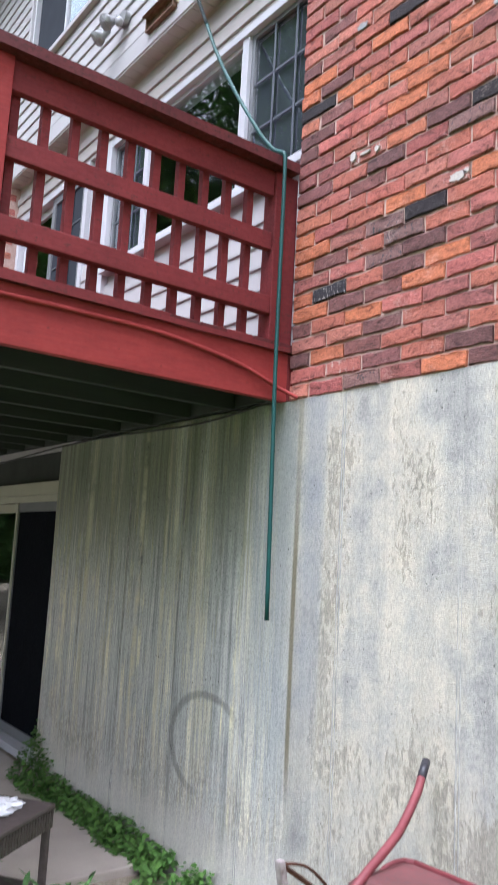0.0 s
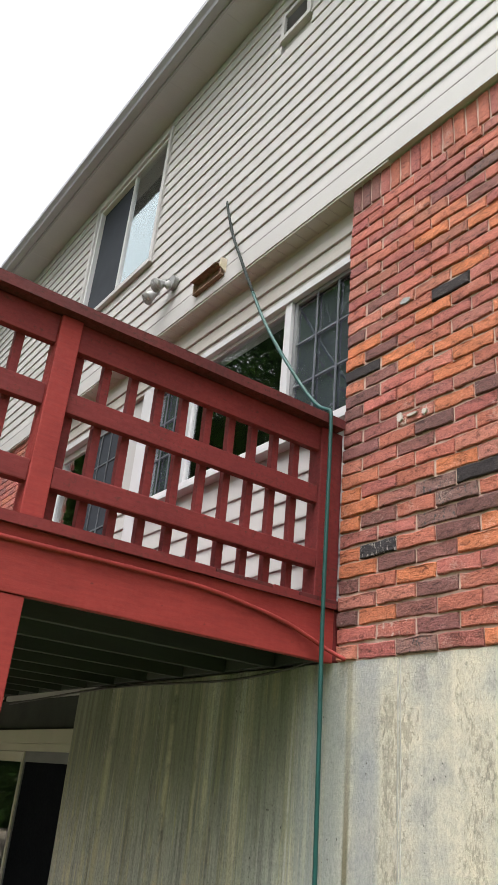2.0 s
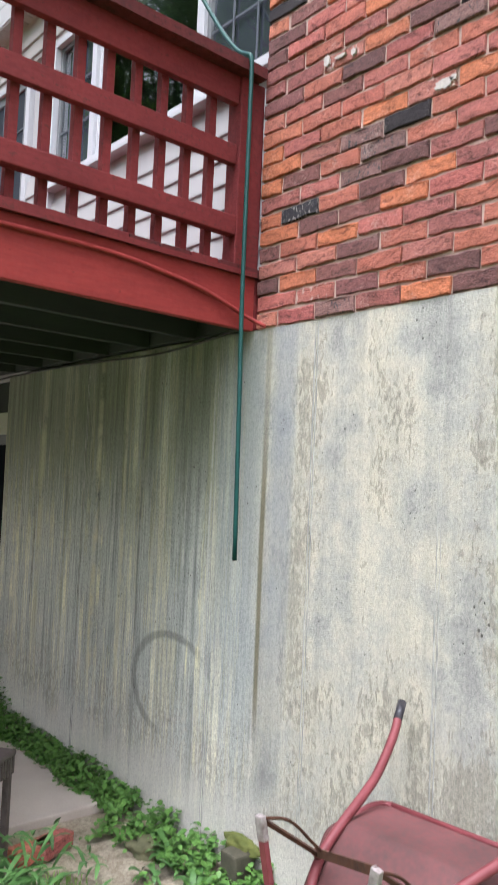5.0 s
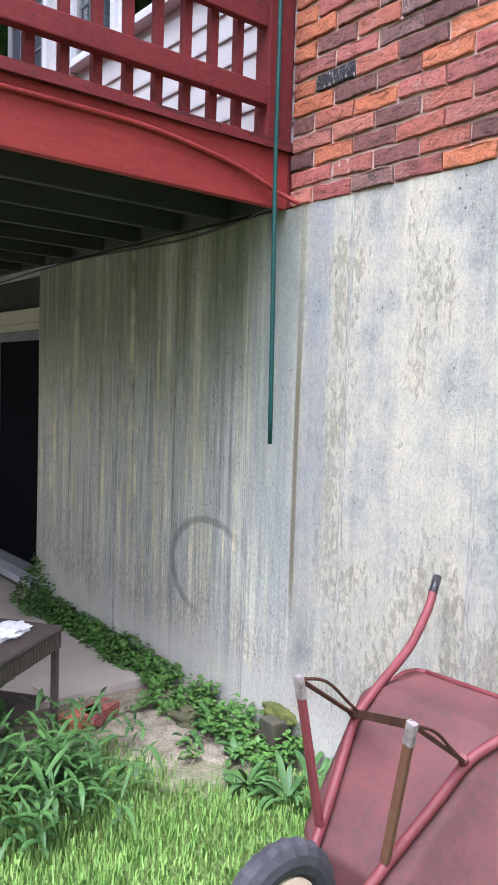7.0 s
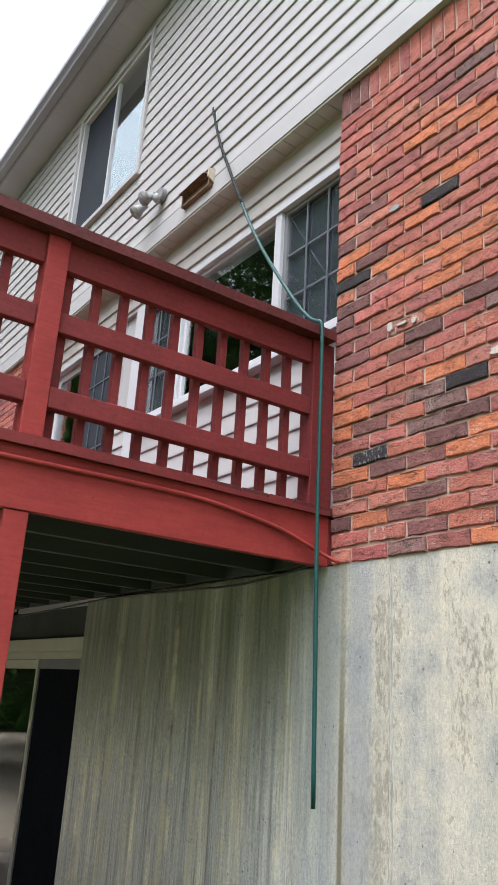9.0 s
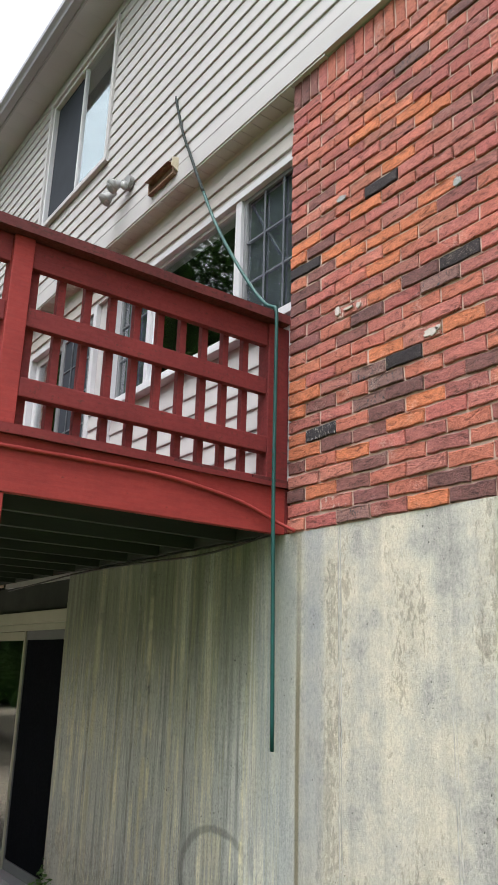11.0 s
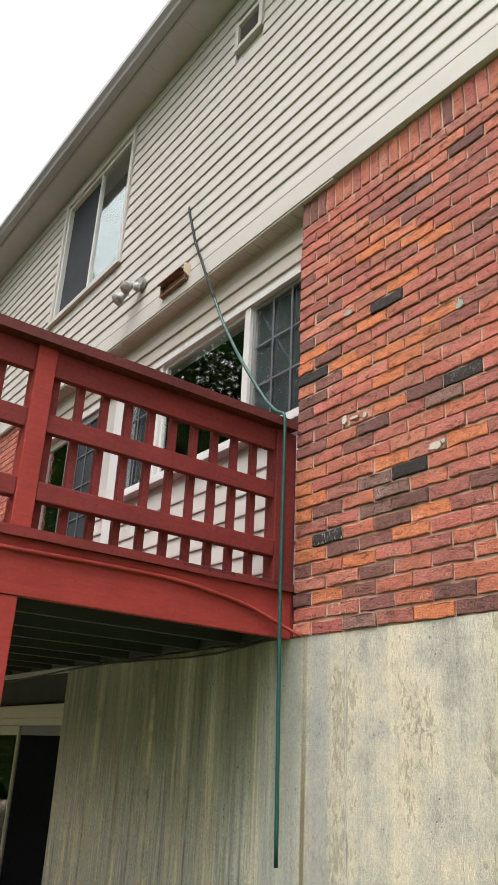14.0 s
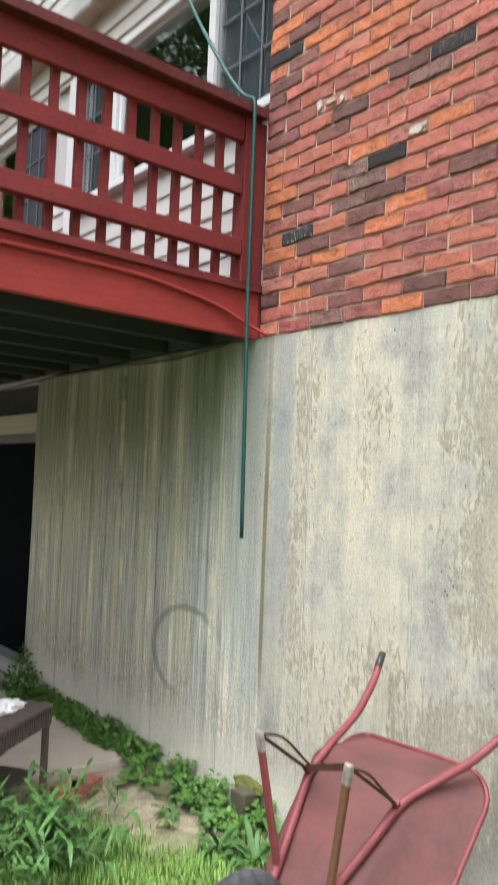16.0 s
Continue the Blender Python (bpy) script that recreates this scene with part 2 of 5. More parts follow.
    # ring left by a hung hose reel
    dy = mul(mathn(n, l, "SUBTRACT", y, 3.085), 0.76)
    dz = mathn(n, l, "SUBTRACT", z, 0.645)
    rad = mathn(n, l, "SQRT", add(mul(dy, dy), mul(dz, dz)))
    ring = ease(mathn(n, l, "ABSOLUTE", mathn(n, l, "SUBTRACT", rad, mathn(n, l, "MULTIPLY_ADD", cloud, 0.02, 0.230))), 0.027, 0.008)
    arc = ease(mathn(n, l, "MULTIPLY_ADD", dy, 0.95, mul(dz, 0.55)), -0.14, 0.04)
    c = mix(n, l, mul(mul(ring, arc), 0.5), c, (0.12, 0.12, 0.105))
    # bug holes
    vor = n.new("ShaderNodeTexVoronoi")
    vor.inputs["Scale"].default_value = 44
    l.new(coords(n, l, (1, 1, 0.8), "World"), vor.inputs["Vector"])
    pit = ease(add(vor.outputs["Distance"], mathn(n, l, "MULTIPLY_ADD", cloud, 1.3, -0.56)), 0.11, 0.03)
    c = mix(n, l, mul(pit, 0.8), c, (0.07, 0.065, 0.055))
    c = mix(n, l, 0.5, c, tone(blend((fine, 0.5), (chip, 0.5)), [(0.38, (0.55, 0.54, 0.53)), (0.5, (1, 1, 1)), (0.62, (1.22, 1.21, 1.18))]), "MULTIPLY")
    l.new(c, b.inputs["Base Color"])
    h = blend((fine, 0.18), (chip, 0.4), (scab, 0.5), (flake, -0.35), (pit, -0.6))
    bump(n, l, b, h, 0.8, 0.010)
    return m


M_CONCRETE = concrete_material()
M_SEAM = plain("chalky_form_seam", (0.22, 0.215, 0.20), (0.46, 0.445, 0.40), 0.95, 60, (1, 1, 0.25), 0.5)


def red_paint(name, a, c, wear=(0.06, 0.025, 0.02), amount=0.57):
    """Oil stain on rough-sawn timber, with grain along x and worn dark places."""
    m, n, l, b = material(name, 0.55)
    v = coords(n, l, (0.12, 1, 1), "World")
    v2 = coords(n, l, (1, 1, 1), "World")
    grain, big, fine = noise_tex(n, l, v, 70, 5, 0.7), noise_tex(n, l, v2, 3.2, 4), noise_tex(n, l, v2, 45, 4, 0.7)
    r = ramp(n, [(0.3, a), (0.7, c)])
    l.new(mathn(n, l, "MULTIPLY_ADD", grain, 0.45, mathn(n, l, "MULTIPLY", big, 0.55)), r.inputs[0])
    w = ramp(n, [(amount, (0,)), (amount + 0.1, (1,))])
    l.new(mathn(n, l, "MULTIPLY_ADD", fine, 0.5, mathn(n, l, "MULTIPLY", grain, 0.5)), w.inputs[0])
    l.new(mix(n, l, mathn(n, l, "MULTIPLY", w.outputs[0], 0.7), r.outputs[0], wear), b.inputs["Base Color"])
    rr = ramp(n, [(0.3, (0.6,)), (0.7, (0.85,))])
    l.new(fine, rr.inputs[0])
    l.new(rr.outputs[0], b.inputs["Roughness"])
    bump(n, l, b, mathn(n, l, "MULTIPLY_ADD", grain, 0.7, mathn(n, l, "MULTIPLY", fine, 0.4)), 0.3, 0.004)
    return m


M_RED = red_paint("barn_red_stain", (0.095, 0.0105, 0.012), (0.20, 0.025, 0.025), amount=0.54)
M_RED_RIM = red_paint("barn_red_rim", (0.185, 0.019, 0.018), (0.325, 0.040, 0.034), amount=0.60)
M_RED_WORN = red_paint("weathered_red_cap", (0.055, 0.009, 0.010), (0.125, 0.019, 0.018), (0.035, 0.014, 0.012), 0.50)
# near black: the shade under the deck is put into this colour
M_JOIST = plain("shaded_treated_timber", (0.018, 0.021, 0.019), (0.042, 0.047, 0.040), 0.85, 4, (0.15, 1, 1), 0.3)
M_SIDING = plain("almond_vinyl_siding", (0.345, 0.332, 0.325), (0.385, 0.372, 0.365), 0.55, 1.2, (1, 0.3, 1), 0.04, fine=30)
M_TRIM = plain("white_vinyl_trim", (0.37, 0.357, 0.352), (0.42, 0.407, 0.402), 0.45, 3, relief=0.04)
M_SOFFIT = plain("cream_vinyl_soffit", (0.36, 0.335, 0.31), (0.42, 0.395, 0.37), 0.5, 2, relief=0.04)
M_GUTTER = plain("grey_aluminium_gutter", (0.28, 0.275, 0.315), (0.34, 0.335, 0.375), 0.5, 2, (1, 0.2, 1), 0.05)
M_EAVE = plain("grey_eave_soffit", (0.37, 0.36, 0.41), (0.43, 0.42, 0.47), 0.6, 2, relief=0.05)
M_FRAME = plain("white_window_frame", (0.44, 0.44, 0.455), (0.50, 0.50, 0.515), 0.4, 4, relief=0.02)
M_FRAME_DULL = plain("beige_door_frame", (0.36, 0.35, 0.27), (0.43, 0.42, 0.33), 0.5, 4, relief=0.05)
M_SASH_DARK = plain("bronze_grey_sash", (0.13, 0.135, 0.14), (0.17, 0.175, 0.18), 0.5, 6, relief=0.03)
M_SCREEN = plain("grey_insect_screen", (0.013, 0.017, 0.024), (0.021, 0.026, 0.035), 0.9, 5, relief=0.05, fine=400)
# screen whose colour also holds the darkness of the basement behind it
M_SCREEN_UNLIT = plain("screen_with_room_gloom", (0.002, 0.003, 0.005), (0.004, 0.005, 0.008), 0.9, 5, relief=0.0)
M_SCREEN_UNLIT.node_tree.nodes["Principled BSDF"].inputs["Specular IOR Level"].default_value = 0.08
M_MUNTIN = plain("pale_grey_muntin", (0.07, 0.08, 0.09), (0.10, 0.11, 0.12), 0.5, 8, relief=0.0)
# an unlit interior's darkness given as the colour of the room walls
M_DARK = plain("unlit_room_colour", (0.018, 0.018, 0.018), (0.026, 0.026, 0.026), 0.9, 2, relief=0.0)
M_ROOF = plain("asphalt_shingle", (0.04, 0.04, 0.04), (0.07, 0.065, 0.06), 0.95, 9, relief=0.5)
M_HOSE = plain("teal_rubber_hose", (0.004, 0.042, 0.038), (0.007, 0.062, 0.054), 0.5, 15, relief=0.05)
M_HOSE_GREY = plain("dark_grey_hose", (0.006, 0.011, 0.010), (0.012, 0.02, 0.018), 0.85, 15, relief=0.05)
M_CABLE = plain("black_cable", (0.02, 0.02, 0.018), (0.05, 0.05, 0.045), 0.6, 20, relief=0.0)
M_LAMP = plain("white_lamp_housing", (0.24, 0.24, 0.24), (0.36, 0.36, 0.355), 0.35, 12, relief=0.05)
M_LAMP_GREY = plain("grey_lamp_arm", (0.13, 0.13, 0.13), (0.26, 0.26, 0.255), 0.4, 12, relief=0.05)
M_DUCT = plain("rusty_duct_inside", (0.10, 0.055, 0.035), (0.24, 0.15, 0.10), 0.8, 22, relief=0.2)
M_DUCT_RIM = plain("yellowed_duct_hood", (0.42, 0.35, 0.24), (0.58, 0.52, 0.42), 0.6, 18, relief=0.1)
M_LOUVRE = plain("dark_louvre", (0.26, 0.26, 0.27), (0.32, 0.32, 0.33), 0.5, 8, relief=0.0)
M_SPLASH = plain("old_white_paint", (0.34, 0.30, 0.275), (0.50, 0.45, 0.41), 0.85, 90, relief=0.3)
M_BLOTCH = plain("grey_blotch", (0.16, 0.17, 0.17), (0.34, 0.35, 0.34), 0.9, 60, relief=0.3)
M_LEAF = plain("weed_leaf_green", (0.042, 0.11, 0.02), (0.115, 0.235, 0.045), 0.5, 14, relief=0.1)
M_LEAF_DARK = plain("broad_weed_leaf", (0.028, 0.08, 0.02), (0.085, 0.18, 0.045), 0.5, 9, relief=0.1)
M_GRASS = plain("lawn_blade", (0.09, 0.21, 0.03), (0.27, 0.41, 0.11), 0.6, 11, relief=0.0)
M_TREE_LEAF = plain("tree_leaf", (0.05, 0.125, 0.03), (0.14, 0.28, 0.07), 0.8, 0.7, relief=0.0)
M_BARK = plain("grey_bark", (0.06, 0.05, 0.04), (0.12, 0.10, 0.08), 0.95, 6, (1, 1, 0.2), 0.6)
M_SLAB = plain("pinkish_patio_concrete", (0.36, 0.31, 0.265), (0.48, 0.42, 0.36), 0.92, 3, relief=0.25, fine=140)
M_BARROW = plain("faded_red_barrow_paint", (0.050, 0.026, 0.024), (0.155, 0.050, 0.050), 0.75, 4.5, relief=0.12)
M_TUBE = plain("chalky_red_tube", (0.115, 0.020, 0.024), (0.20, 0.05, 0.055), 0.55, 9, relief=0.08)
M_RUST = plain("rusty_strap", (0.035, 0.016, 0.011), (0.11, 0.045, 0.025), 0.85, 25, relief=0.3, metal=0.2)
M_LEG = plain("olive_brown_leg", (0.11, 0.035, 0.028), (0.16, 0.095, 0.045), 0.7, 12, relief=0.1)
M_CHIPPED = plain("bare_chipped_steel", (0.15, 0.11, 0.105), (0.42, 0.37, 0.36), 0.6, 45, relief=0.2, metal=0.4)
M_TYRE = plain("scuffed_black_tyre", (0.018, 0.018, 0.021), (0.06, 0.06, 0.068), 0.75, 14, relief=0.2)
M_HUB = plain("cream_wheel_hub", (0.45, 0.36, 0.24), (0.6, 0.5, 0.38), 0.5, 12, relief=0.05)
M_GRIP = plain("black_grip", (0.02, 0.02, 0.025), (0.05, 0.045, 0.05), 0.4, 20, relief=0.05)
M_WICKER = plain("brown_resin_wicker", (0.055, 0.042, 0.038), (0.10, 0.08, 0.072), 0.55, 30, relief=0.3)
M_PAPER = plain("white_crumpled_cloth", (0.68, 0.68, 0.70), (0.8, 0.8, 0.82), 0.8, 30, relief=0.4)
M_STUMP = plain("weathered_block", (0.035, 0.034, 0.022), (0.09, 0.08, 0.055), 0.95, 14, relief=0.5)
M_MOSS = plain("yellow_green_moss", (0.06, 0.075, 0.016), (0.13, 0.135, 0.035), 0.95, 25, relief=0.6)
M_MOSS_DARK = plain("dark_mossy_stone", (0.05, 0.055, 0.025), (0.12, 0.11, 0.06), 0.95, 20, relief=0.6)


def ground_material():
    m, n, l, b = material("lawn_and_bare_soil", 0.95)
    v = coords(n, l, (1, 1, 1), "World")
    big, mid, fine = noise_tex(n, l, v, 1.1, 5), noise_tex(n, l, v, 9, 6, 0.65), noise_tex(n, l, v, 70, 4, 0.7)
    soil = ramp(n, [(0.32, (0.10, 0.085, 0.055)), (0.48, (0.24, 0.20, 0.145)), (0.68, (0.42, 0.37, 0.29))])
    l.new(mathn(n, l, "MULTIPLY_ADD", fine, 0.5, mathn(n, l, "MULTIPLY", mid, 0.5)), soil.inputs[0])
    turf = ramp(n, [(0.3, (0.05, 0.09, 0.02)), (0.7, (0.14, 0.19, 0.05))])
    l.new(fine, turf.inputs[0])
    pos = n.new("ShaderNodeSeparateXYZ")
    l.new(n.new("ShaderNodeNewGeometry").outputs["Position"], pos.inputs[0])
    near = n.new("ShaderNodeMapRange")
    near.interpolation_type = "SMOOTHSTEP"
    near.inputs["From Min"].default_value, near.inputs["From Max"].default_value = 3.55, 4.1
    sxy = mathn(n, l, "ADD", mathn(n, l, "MULTIPLY", pos.outputs["X"], 0.75), pos.outputs["Y"])
    l.new(mathn(n, l, "ADD", sxy, mathn(n, l, "MULTIPLY_ADD", mid, 0.8, -0.4)), near.inputs[0])
    l.new(mix(n, l, near.outputs[0], turf.outputs[0], soil.outputs[0]), b.inputs["Base Color"])
    bump(n, l, b, mathn(n, l, "MULTIPLY_ADD", fine, 0.4, mid), 0.8, 0.02)
    return m


M_GROUND = ground_material()


def glass_material(name, tint=(0.9, 0.95, 0.95)):
    m, n, l, b = material(name, 0.015)
    b.inputs["Base Color"].default_value = (*tint, 1)
    b.inputs["Transmission Weight"].default_value = 1.0
    b.inputs["IOR"].default_value = 1.85
    return m


M_GLASS = glass_material("window_glass")
M_GLASS_COATED = glass_material("sun_control_glass")
M_GLASS_COATED.node_tree.nodes["Principled BSDF"].inputs["IOR"].default_value = 3.6
M_GLASS_COATED.node_tree.nodes["Principled BSDF"].inputs["Specular Tint"].default_value = (0.78, 0.96, 1.0, 1)


# ---- mesh helpers ----
def box(bm, x0, x1, y0, y1, z0, z1, m=None):
    c = [(x0, y0, z0), (x1, y0, z0), (x1, y1, z0), (x0, y1, z0), (x0, y0, z1), (x1, y0, z1), (x1, y1, z1), (x0, y1, z1)]
    v = [bm.verts.new(m @ Vector(p) if m else p) for p in c]
    for f in ((0, 3, 2, 1), (4, 5, 6, 7), (0, 1, 5, 4), (1, 2, 6, 5), (2, 3, 7, 6), (3, 0, 4, 7)):
        bm.faces.new([v[i] for i in f])
    return v


def soften(bm, width=0.003, segments=2):
    bmesh.ops.bevel(bm, geom=list(bm.edges), offset=width, segments=segments, affect="EDGES", clamp_overlap=True, profile=0.6)


def prism(bm, profile, y0, y1):
    """An (x, z) outline drawn out along y."""
    a = [bm.verts.new((x, y0, z)) for x, z in profile]
    b = [bm.verts.new((x, y1, z)) for x, z in profile]
    n = len(profile)
    bm.faces.new(a)
    bm.faces.new(b[::-1])
    for i in range(n):
        bm.faces.new((a[i], b[i], b[(i + 1) % n], a[(i + 1) % n]))
    bmesh.ops.recalc_face_normals(bm, faces=bm.faces[:])


def tube(bm, points, radius, sides=10, closed=False):
    """A round rod along points; radius is one number or one for each point."""
    pts = [Vector(p) for p in points]
    rings, up = [], Vector((0.31, 0.17, 0.93)).normalized()
    for i, p in enumerate(pts):
        d = (pts[min(i + 1, len(pts) - 1)] - pts[max(i - 1, 0)]).normalized()
        s = d.cross(up).normalized()
        t = s.cross(d)
        r = radius[i] if isinstance(radius, (list, tuple)) else radius
        rings.append([bm.verts.new(p + r * (math.cos(2 * math.pi * k / sides) * s + math.sin(2 * math.pi * k / sides) * t)) for k in range(sides)])
    for a, b in zip(rings, rings[1:]):
        for k in range(sides):
            bm.faces.new((a[k], a[(k + 1) % sides], b[(k + 1) % sides], b[k]))
    bm.faces.new(rings[0][::-1])
    bm.faces.new(rings[-1])


def smooth_line(points, steps=6):
    """Points on a Catmull-Rom curve through the given ones."""
    p = [Vector(q) for q in points]
    p = [2 * p[0] - p[1]] + p + [2 * p[-1] - p[-2]]
    out = []
    for i in range(1, len(p) - 2):
        for k in range(steps):
            t = k / steps
            a, b, c, d = p[i - 1:i + 3]
            out.append(0.5 * (2 * b + (c - a) * t + (2 * a - 5 * b + 4 * c - d) * t * t + (3 * b - a - 3 * c + d) * t ** 3))
    return out + [p[-2]]


def mesh_of(name, bm, mat, smooth=False):
    me = bpy.data.meshes.new(name)
    bm.to_mesh(me)
    bm.free()
    me.materials.append(mat)
    if smooth:
        me.polygons.foreach_set("use_smooth", [True] * len(me.polygons))
    return me


def part(name, bm, mat, parent, label="", smooth=False):
    ob = new(name, mesh_of(name, bm, mat, smooth))
    ob.parent = parent
    return tagged(ob, label)


def thing(name, bm, mat, label, category, kind="", group="", smooth=False):
    return tagged(new(name, mesh_of(name, bm, mat, smooth)), label, category, group, kind)


def holder(name, at, label, category, kind="", group=""):
    ob = new(name)
    ob.location = at
    ob.empty_display_size = 0.05
    bpy.context.view_layer.update()
    return tagged(ob, label, category, group, kind)


def held(ob):
    """Lets parts built in world places hang under an Empty that stands elsewhere."""
    for c in ob.children:
        c.matrix_parent_inverse = Matrix.Translation(-ob.location)
    return ob


def boxes(*spec):
    bm = bmesh.new()
    for s in spec:
        box(bm, *s)
    return bm


def soft_box(x0, x1, y0, y1, z0, z1, w=0.003):
    bm = boxes((x0, x1, y0, y1, z0, z1))
    soften(bm, w)
    return bm


def pierced(x0, x1, y0, y1, z0, z1, holes):
    """A wall across x with openings (y0, y1, z0, z1) cut right through."""
    ys = sorted({y0, y1, *(h[0] for h in holes), *(h[1] for h in holes)})
    zs = sorted({z0, z1, *(h[2] for h in holes), *(h[3] for h in holes)})
    solid = lambda i, j: 0 <= i < len(ys) - 1 and 0 <= j < len(zs) - 1 and not any(
        h[0] <= (ys[i] + ys[i + 1]) / 2 <= h[1] and h[2] <= (zs[j] + zs[j + 1]) / 2 <= h[3] for h in holes)
    bm, known = bmesh.new(), {}

    def vert(x, y, z):
        if (x, y, z) not in known:
            known[x, y, z] = bm.verts.new((x, y, z))
        return known[x, y, z]

    for i in range(len(ys) - 1):
        for j in range(len(zs) - 1):
            if not solid(i, j):
                continue
            a, b, c, d = ys[i], ys[i + 1], zs[j], zs[j + 1]
            bm.faces.new([vert(x0, *p) for p in ((a, c), (a, d), (b, d), (b, c))])
            bm.faces.new([vert(x1, *p) for p in ((a, c), (b, c), (b, d), (a, d))])
            for di, dj, p, q in ((-1, 0, (a, c), (a, d)), (1, 0, (b, d), (b, c)), (0, -1, (b, c), (a, c)), (0, 1, (a, d), (b, d))):
                if not solid(i + di, j + dj):
                    bm.faces.new((vert(x0, *p), vert(x1, *p), vert(x1, *q), vert(x0, *q)))
    bmesh.ops.recalc_face_normals(bm, faces=bm.faces[:])
    return bm


# ---- plan: the house wall runs along y, the deck stands out from it towards -x ----
FACE = 2.227          # brick face
CORNER = 2.567        # end of the brick
LEDGE = 2.288         # top of the concrete
COURSE, PITCH = 0.07196, 0.2159
COURSES = 34
BRICK_TOP = LEDGE + COURSES * COURSE
EAVE = 7.60
UP = 2.205            # face of the upper siding
BACK = 2.335          # face of the set-back siding
DECK = 2.555

# ---- ground ----
bm = bmesh.new()
edge = [-600, -120, -40, -15] + [-6 + 0.25 * i for i in range(49)] + [12, 40, 120, 600]
grid = []
for gx in edge:
    row = []
    for gy in edge:
        bumpy = 0.025 * noise.noise((gx * 1.3, gy * 1.3, 0)) + 0.012 * noise.noise((gx * 4, gy * 4, 3)) if abs(gx) < 7 and abs(gy) < 7 else 0
        row.append(bm.verts.new((gx, gy, -0.012 + bumpy)))
    grid.append(row)
for i in range(len(edge) - 1):
    for j in range(len(edge) - 1):
        bm.faces.new((grid[i][j], grid[i + 1][j], grid[i + 1][j + 1], grid[i][j + 1]))
thing("ground", bm, M_GROUND, "patchy lawn with bare sandy soil beside the house", "ground", "structure", smooth=True)

bm = soft_box(-2.5, 2.23, 3.42, 8.6, -0.15, 0.025, 0.012)
thing("patio", bm, M_SLAB, "worn pinkish concrete patio slab under the deck", "patio", "structure")

# ---- concrete wall ----
bm = bmesh.new()
ys, zs = [-3 + 8.126 * i / 60 for i in range(61)], [-0.3 + (LEDGE + 0.3) * j / 20 for j in range(21)]
g = [[bm.verts.new((FACE + 0.006 + 0.004 * noise.noise((a * 1.1, b * 1.1, 5)), a, b)) for b in zs] for a in ys]
for i in range(60):
    for j in range(20):
        bm.faces.new((g[i][j], g[i][j + 1], g[i + 1][j + 1], g[i + 1][j]))
border = [g[i][0] for i in range(61)] + [g[60][j] for j in range(1, 21)] + [g[i][20] for i in range(59, -1, -1)] + [g[0][j] for j in range(19, 0, -1)]
deep = [bm.verts.new((2.50, v.co.y, v.co.z)) for v in border]
for i in range(len(border)):
    k = (i + 1) % len(border)
    bm.faces.new((border[i], border[k], deep[k], deep[i]))
bm.faces.new(deep[::-1])
bmesh.ops.recalc_face_normals(bm, faces=bm.faces[:])
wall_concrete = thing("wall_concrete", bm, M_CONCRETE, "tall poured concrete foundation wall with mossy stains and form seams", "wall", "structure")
for k in range(-4, 5):
    sy = 2.193 + 0.6055 * k
    for off in (0, 0.014):
        bm = bmesh.new()
        pts = []
        for j in range(26):
            zz = 0.02 + (LEDGE - 0.03) * j / 25
            pts.append((FACE + 0.0075, sy + off + 0.003 * noise.noise((k, zz * 6, 1)), zz))
        tube(bm, pts, [0.0034 + 0.0026 * noise.noise((k * 3 + off * 50, zz * 9, 7)) for _, _, zz in pts], 5)
        part("form_seam", bm, M_SEAM, wall_concrete)


# ---- brickwork ----
def brick_mesh(name, length, height, depth, mat, seed):
    """A worn brick, its face towards -x, centred on its face."""
    rnd = random.Random(seed)
    bm = bmesh.new()
    c, h, l = 0.004, height / 2, length / 2
    along = (-1, -0.55, -0.1, 0.35, 0.72, 1) if length > height else (-1, 1)
    outline = [(q, -1) for q in along] + [(q, 1) for q in along[::-1]]
    if length <= height:
        outline = [(-1, -1), (1, -1), (1, -0.3), (1, 0.4), (1, 1), (-1, 1), (-1, 0.3), (-1, -0.4)]
    wob = [(rnd.uniform(-0.0032, 0.0030), rnd.uniform(-0.0046, 0.0028)) for _ in outline]
    rings = []
    for x, inset, keep in ((0, c, 1.0), (c * 0.9, 0, 1.0), (depth, 0, 0.4)):
        rings.append([bm.verts.new((x + (rnd.uniform(-0.0025, 0.002) if x == 0 else 0), q * (l - inset) + keep * w[0], t * (h - inset + keep * w[1]))) for (q, t), w in zip(outline, wob)])
    bm.faces.new(rings[0])
    n = len(outline)
    for p, q in zip(rings, rings[1:]):
        for k in range(n):
            bm.faces.new((p[k], q[k], q[(k + 1) % n], p[(k + 1) % n]))
    bmesh.ops.recalc_face_normals(bm, faces=bm.faces[:])
    return mesh_of(name, bm, mat)


bm = boxes((FACE + 0.0105, 2.34, -3.0, CORNER - 0.008, LEDGE + 0.001, BRICK_TOP + 0.195))
wall_brick = thing("wall_brick", bm, M_MORTAR, "red and burnt clay brick veneer in running bond", "wall", "structure")
bm = boxes((FACE + 0.0105, 2.34, 6.86, 9.8, 2.30, BRICK_TOP + 0.195))
wall_brick_far = thing("wall_brick_far", bm, M_MORTAR, "red clay brick veneer beyond the patio door", "wall", "structure")

MATS = {"r": M_BRICK, "o": M_BRICK_ORANGE, "d": M_BRICK_DARK, "k": M_BRICK_BLACK, "s": M_BRICK_SPECK, "w": M_BRICK_PALE, "g": M_BRICK_GREY, "b": M_BRICK_BROWN, "p": M_BRICK_PINK}
FULL = PITCH - 0.010
stock = {}


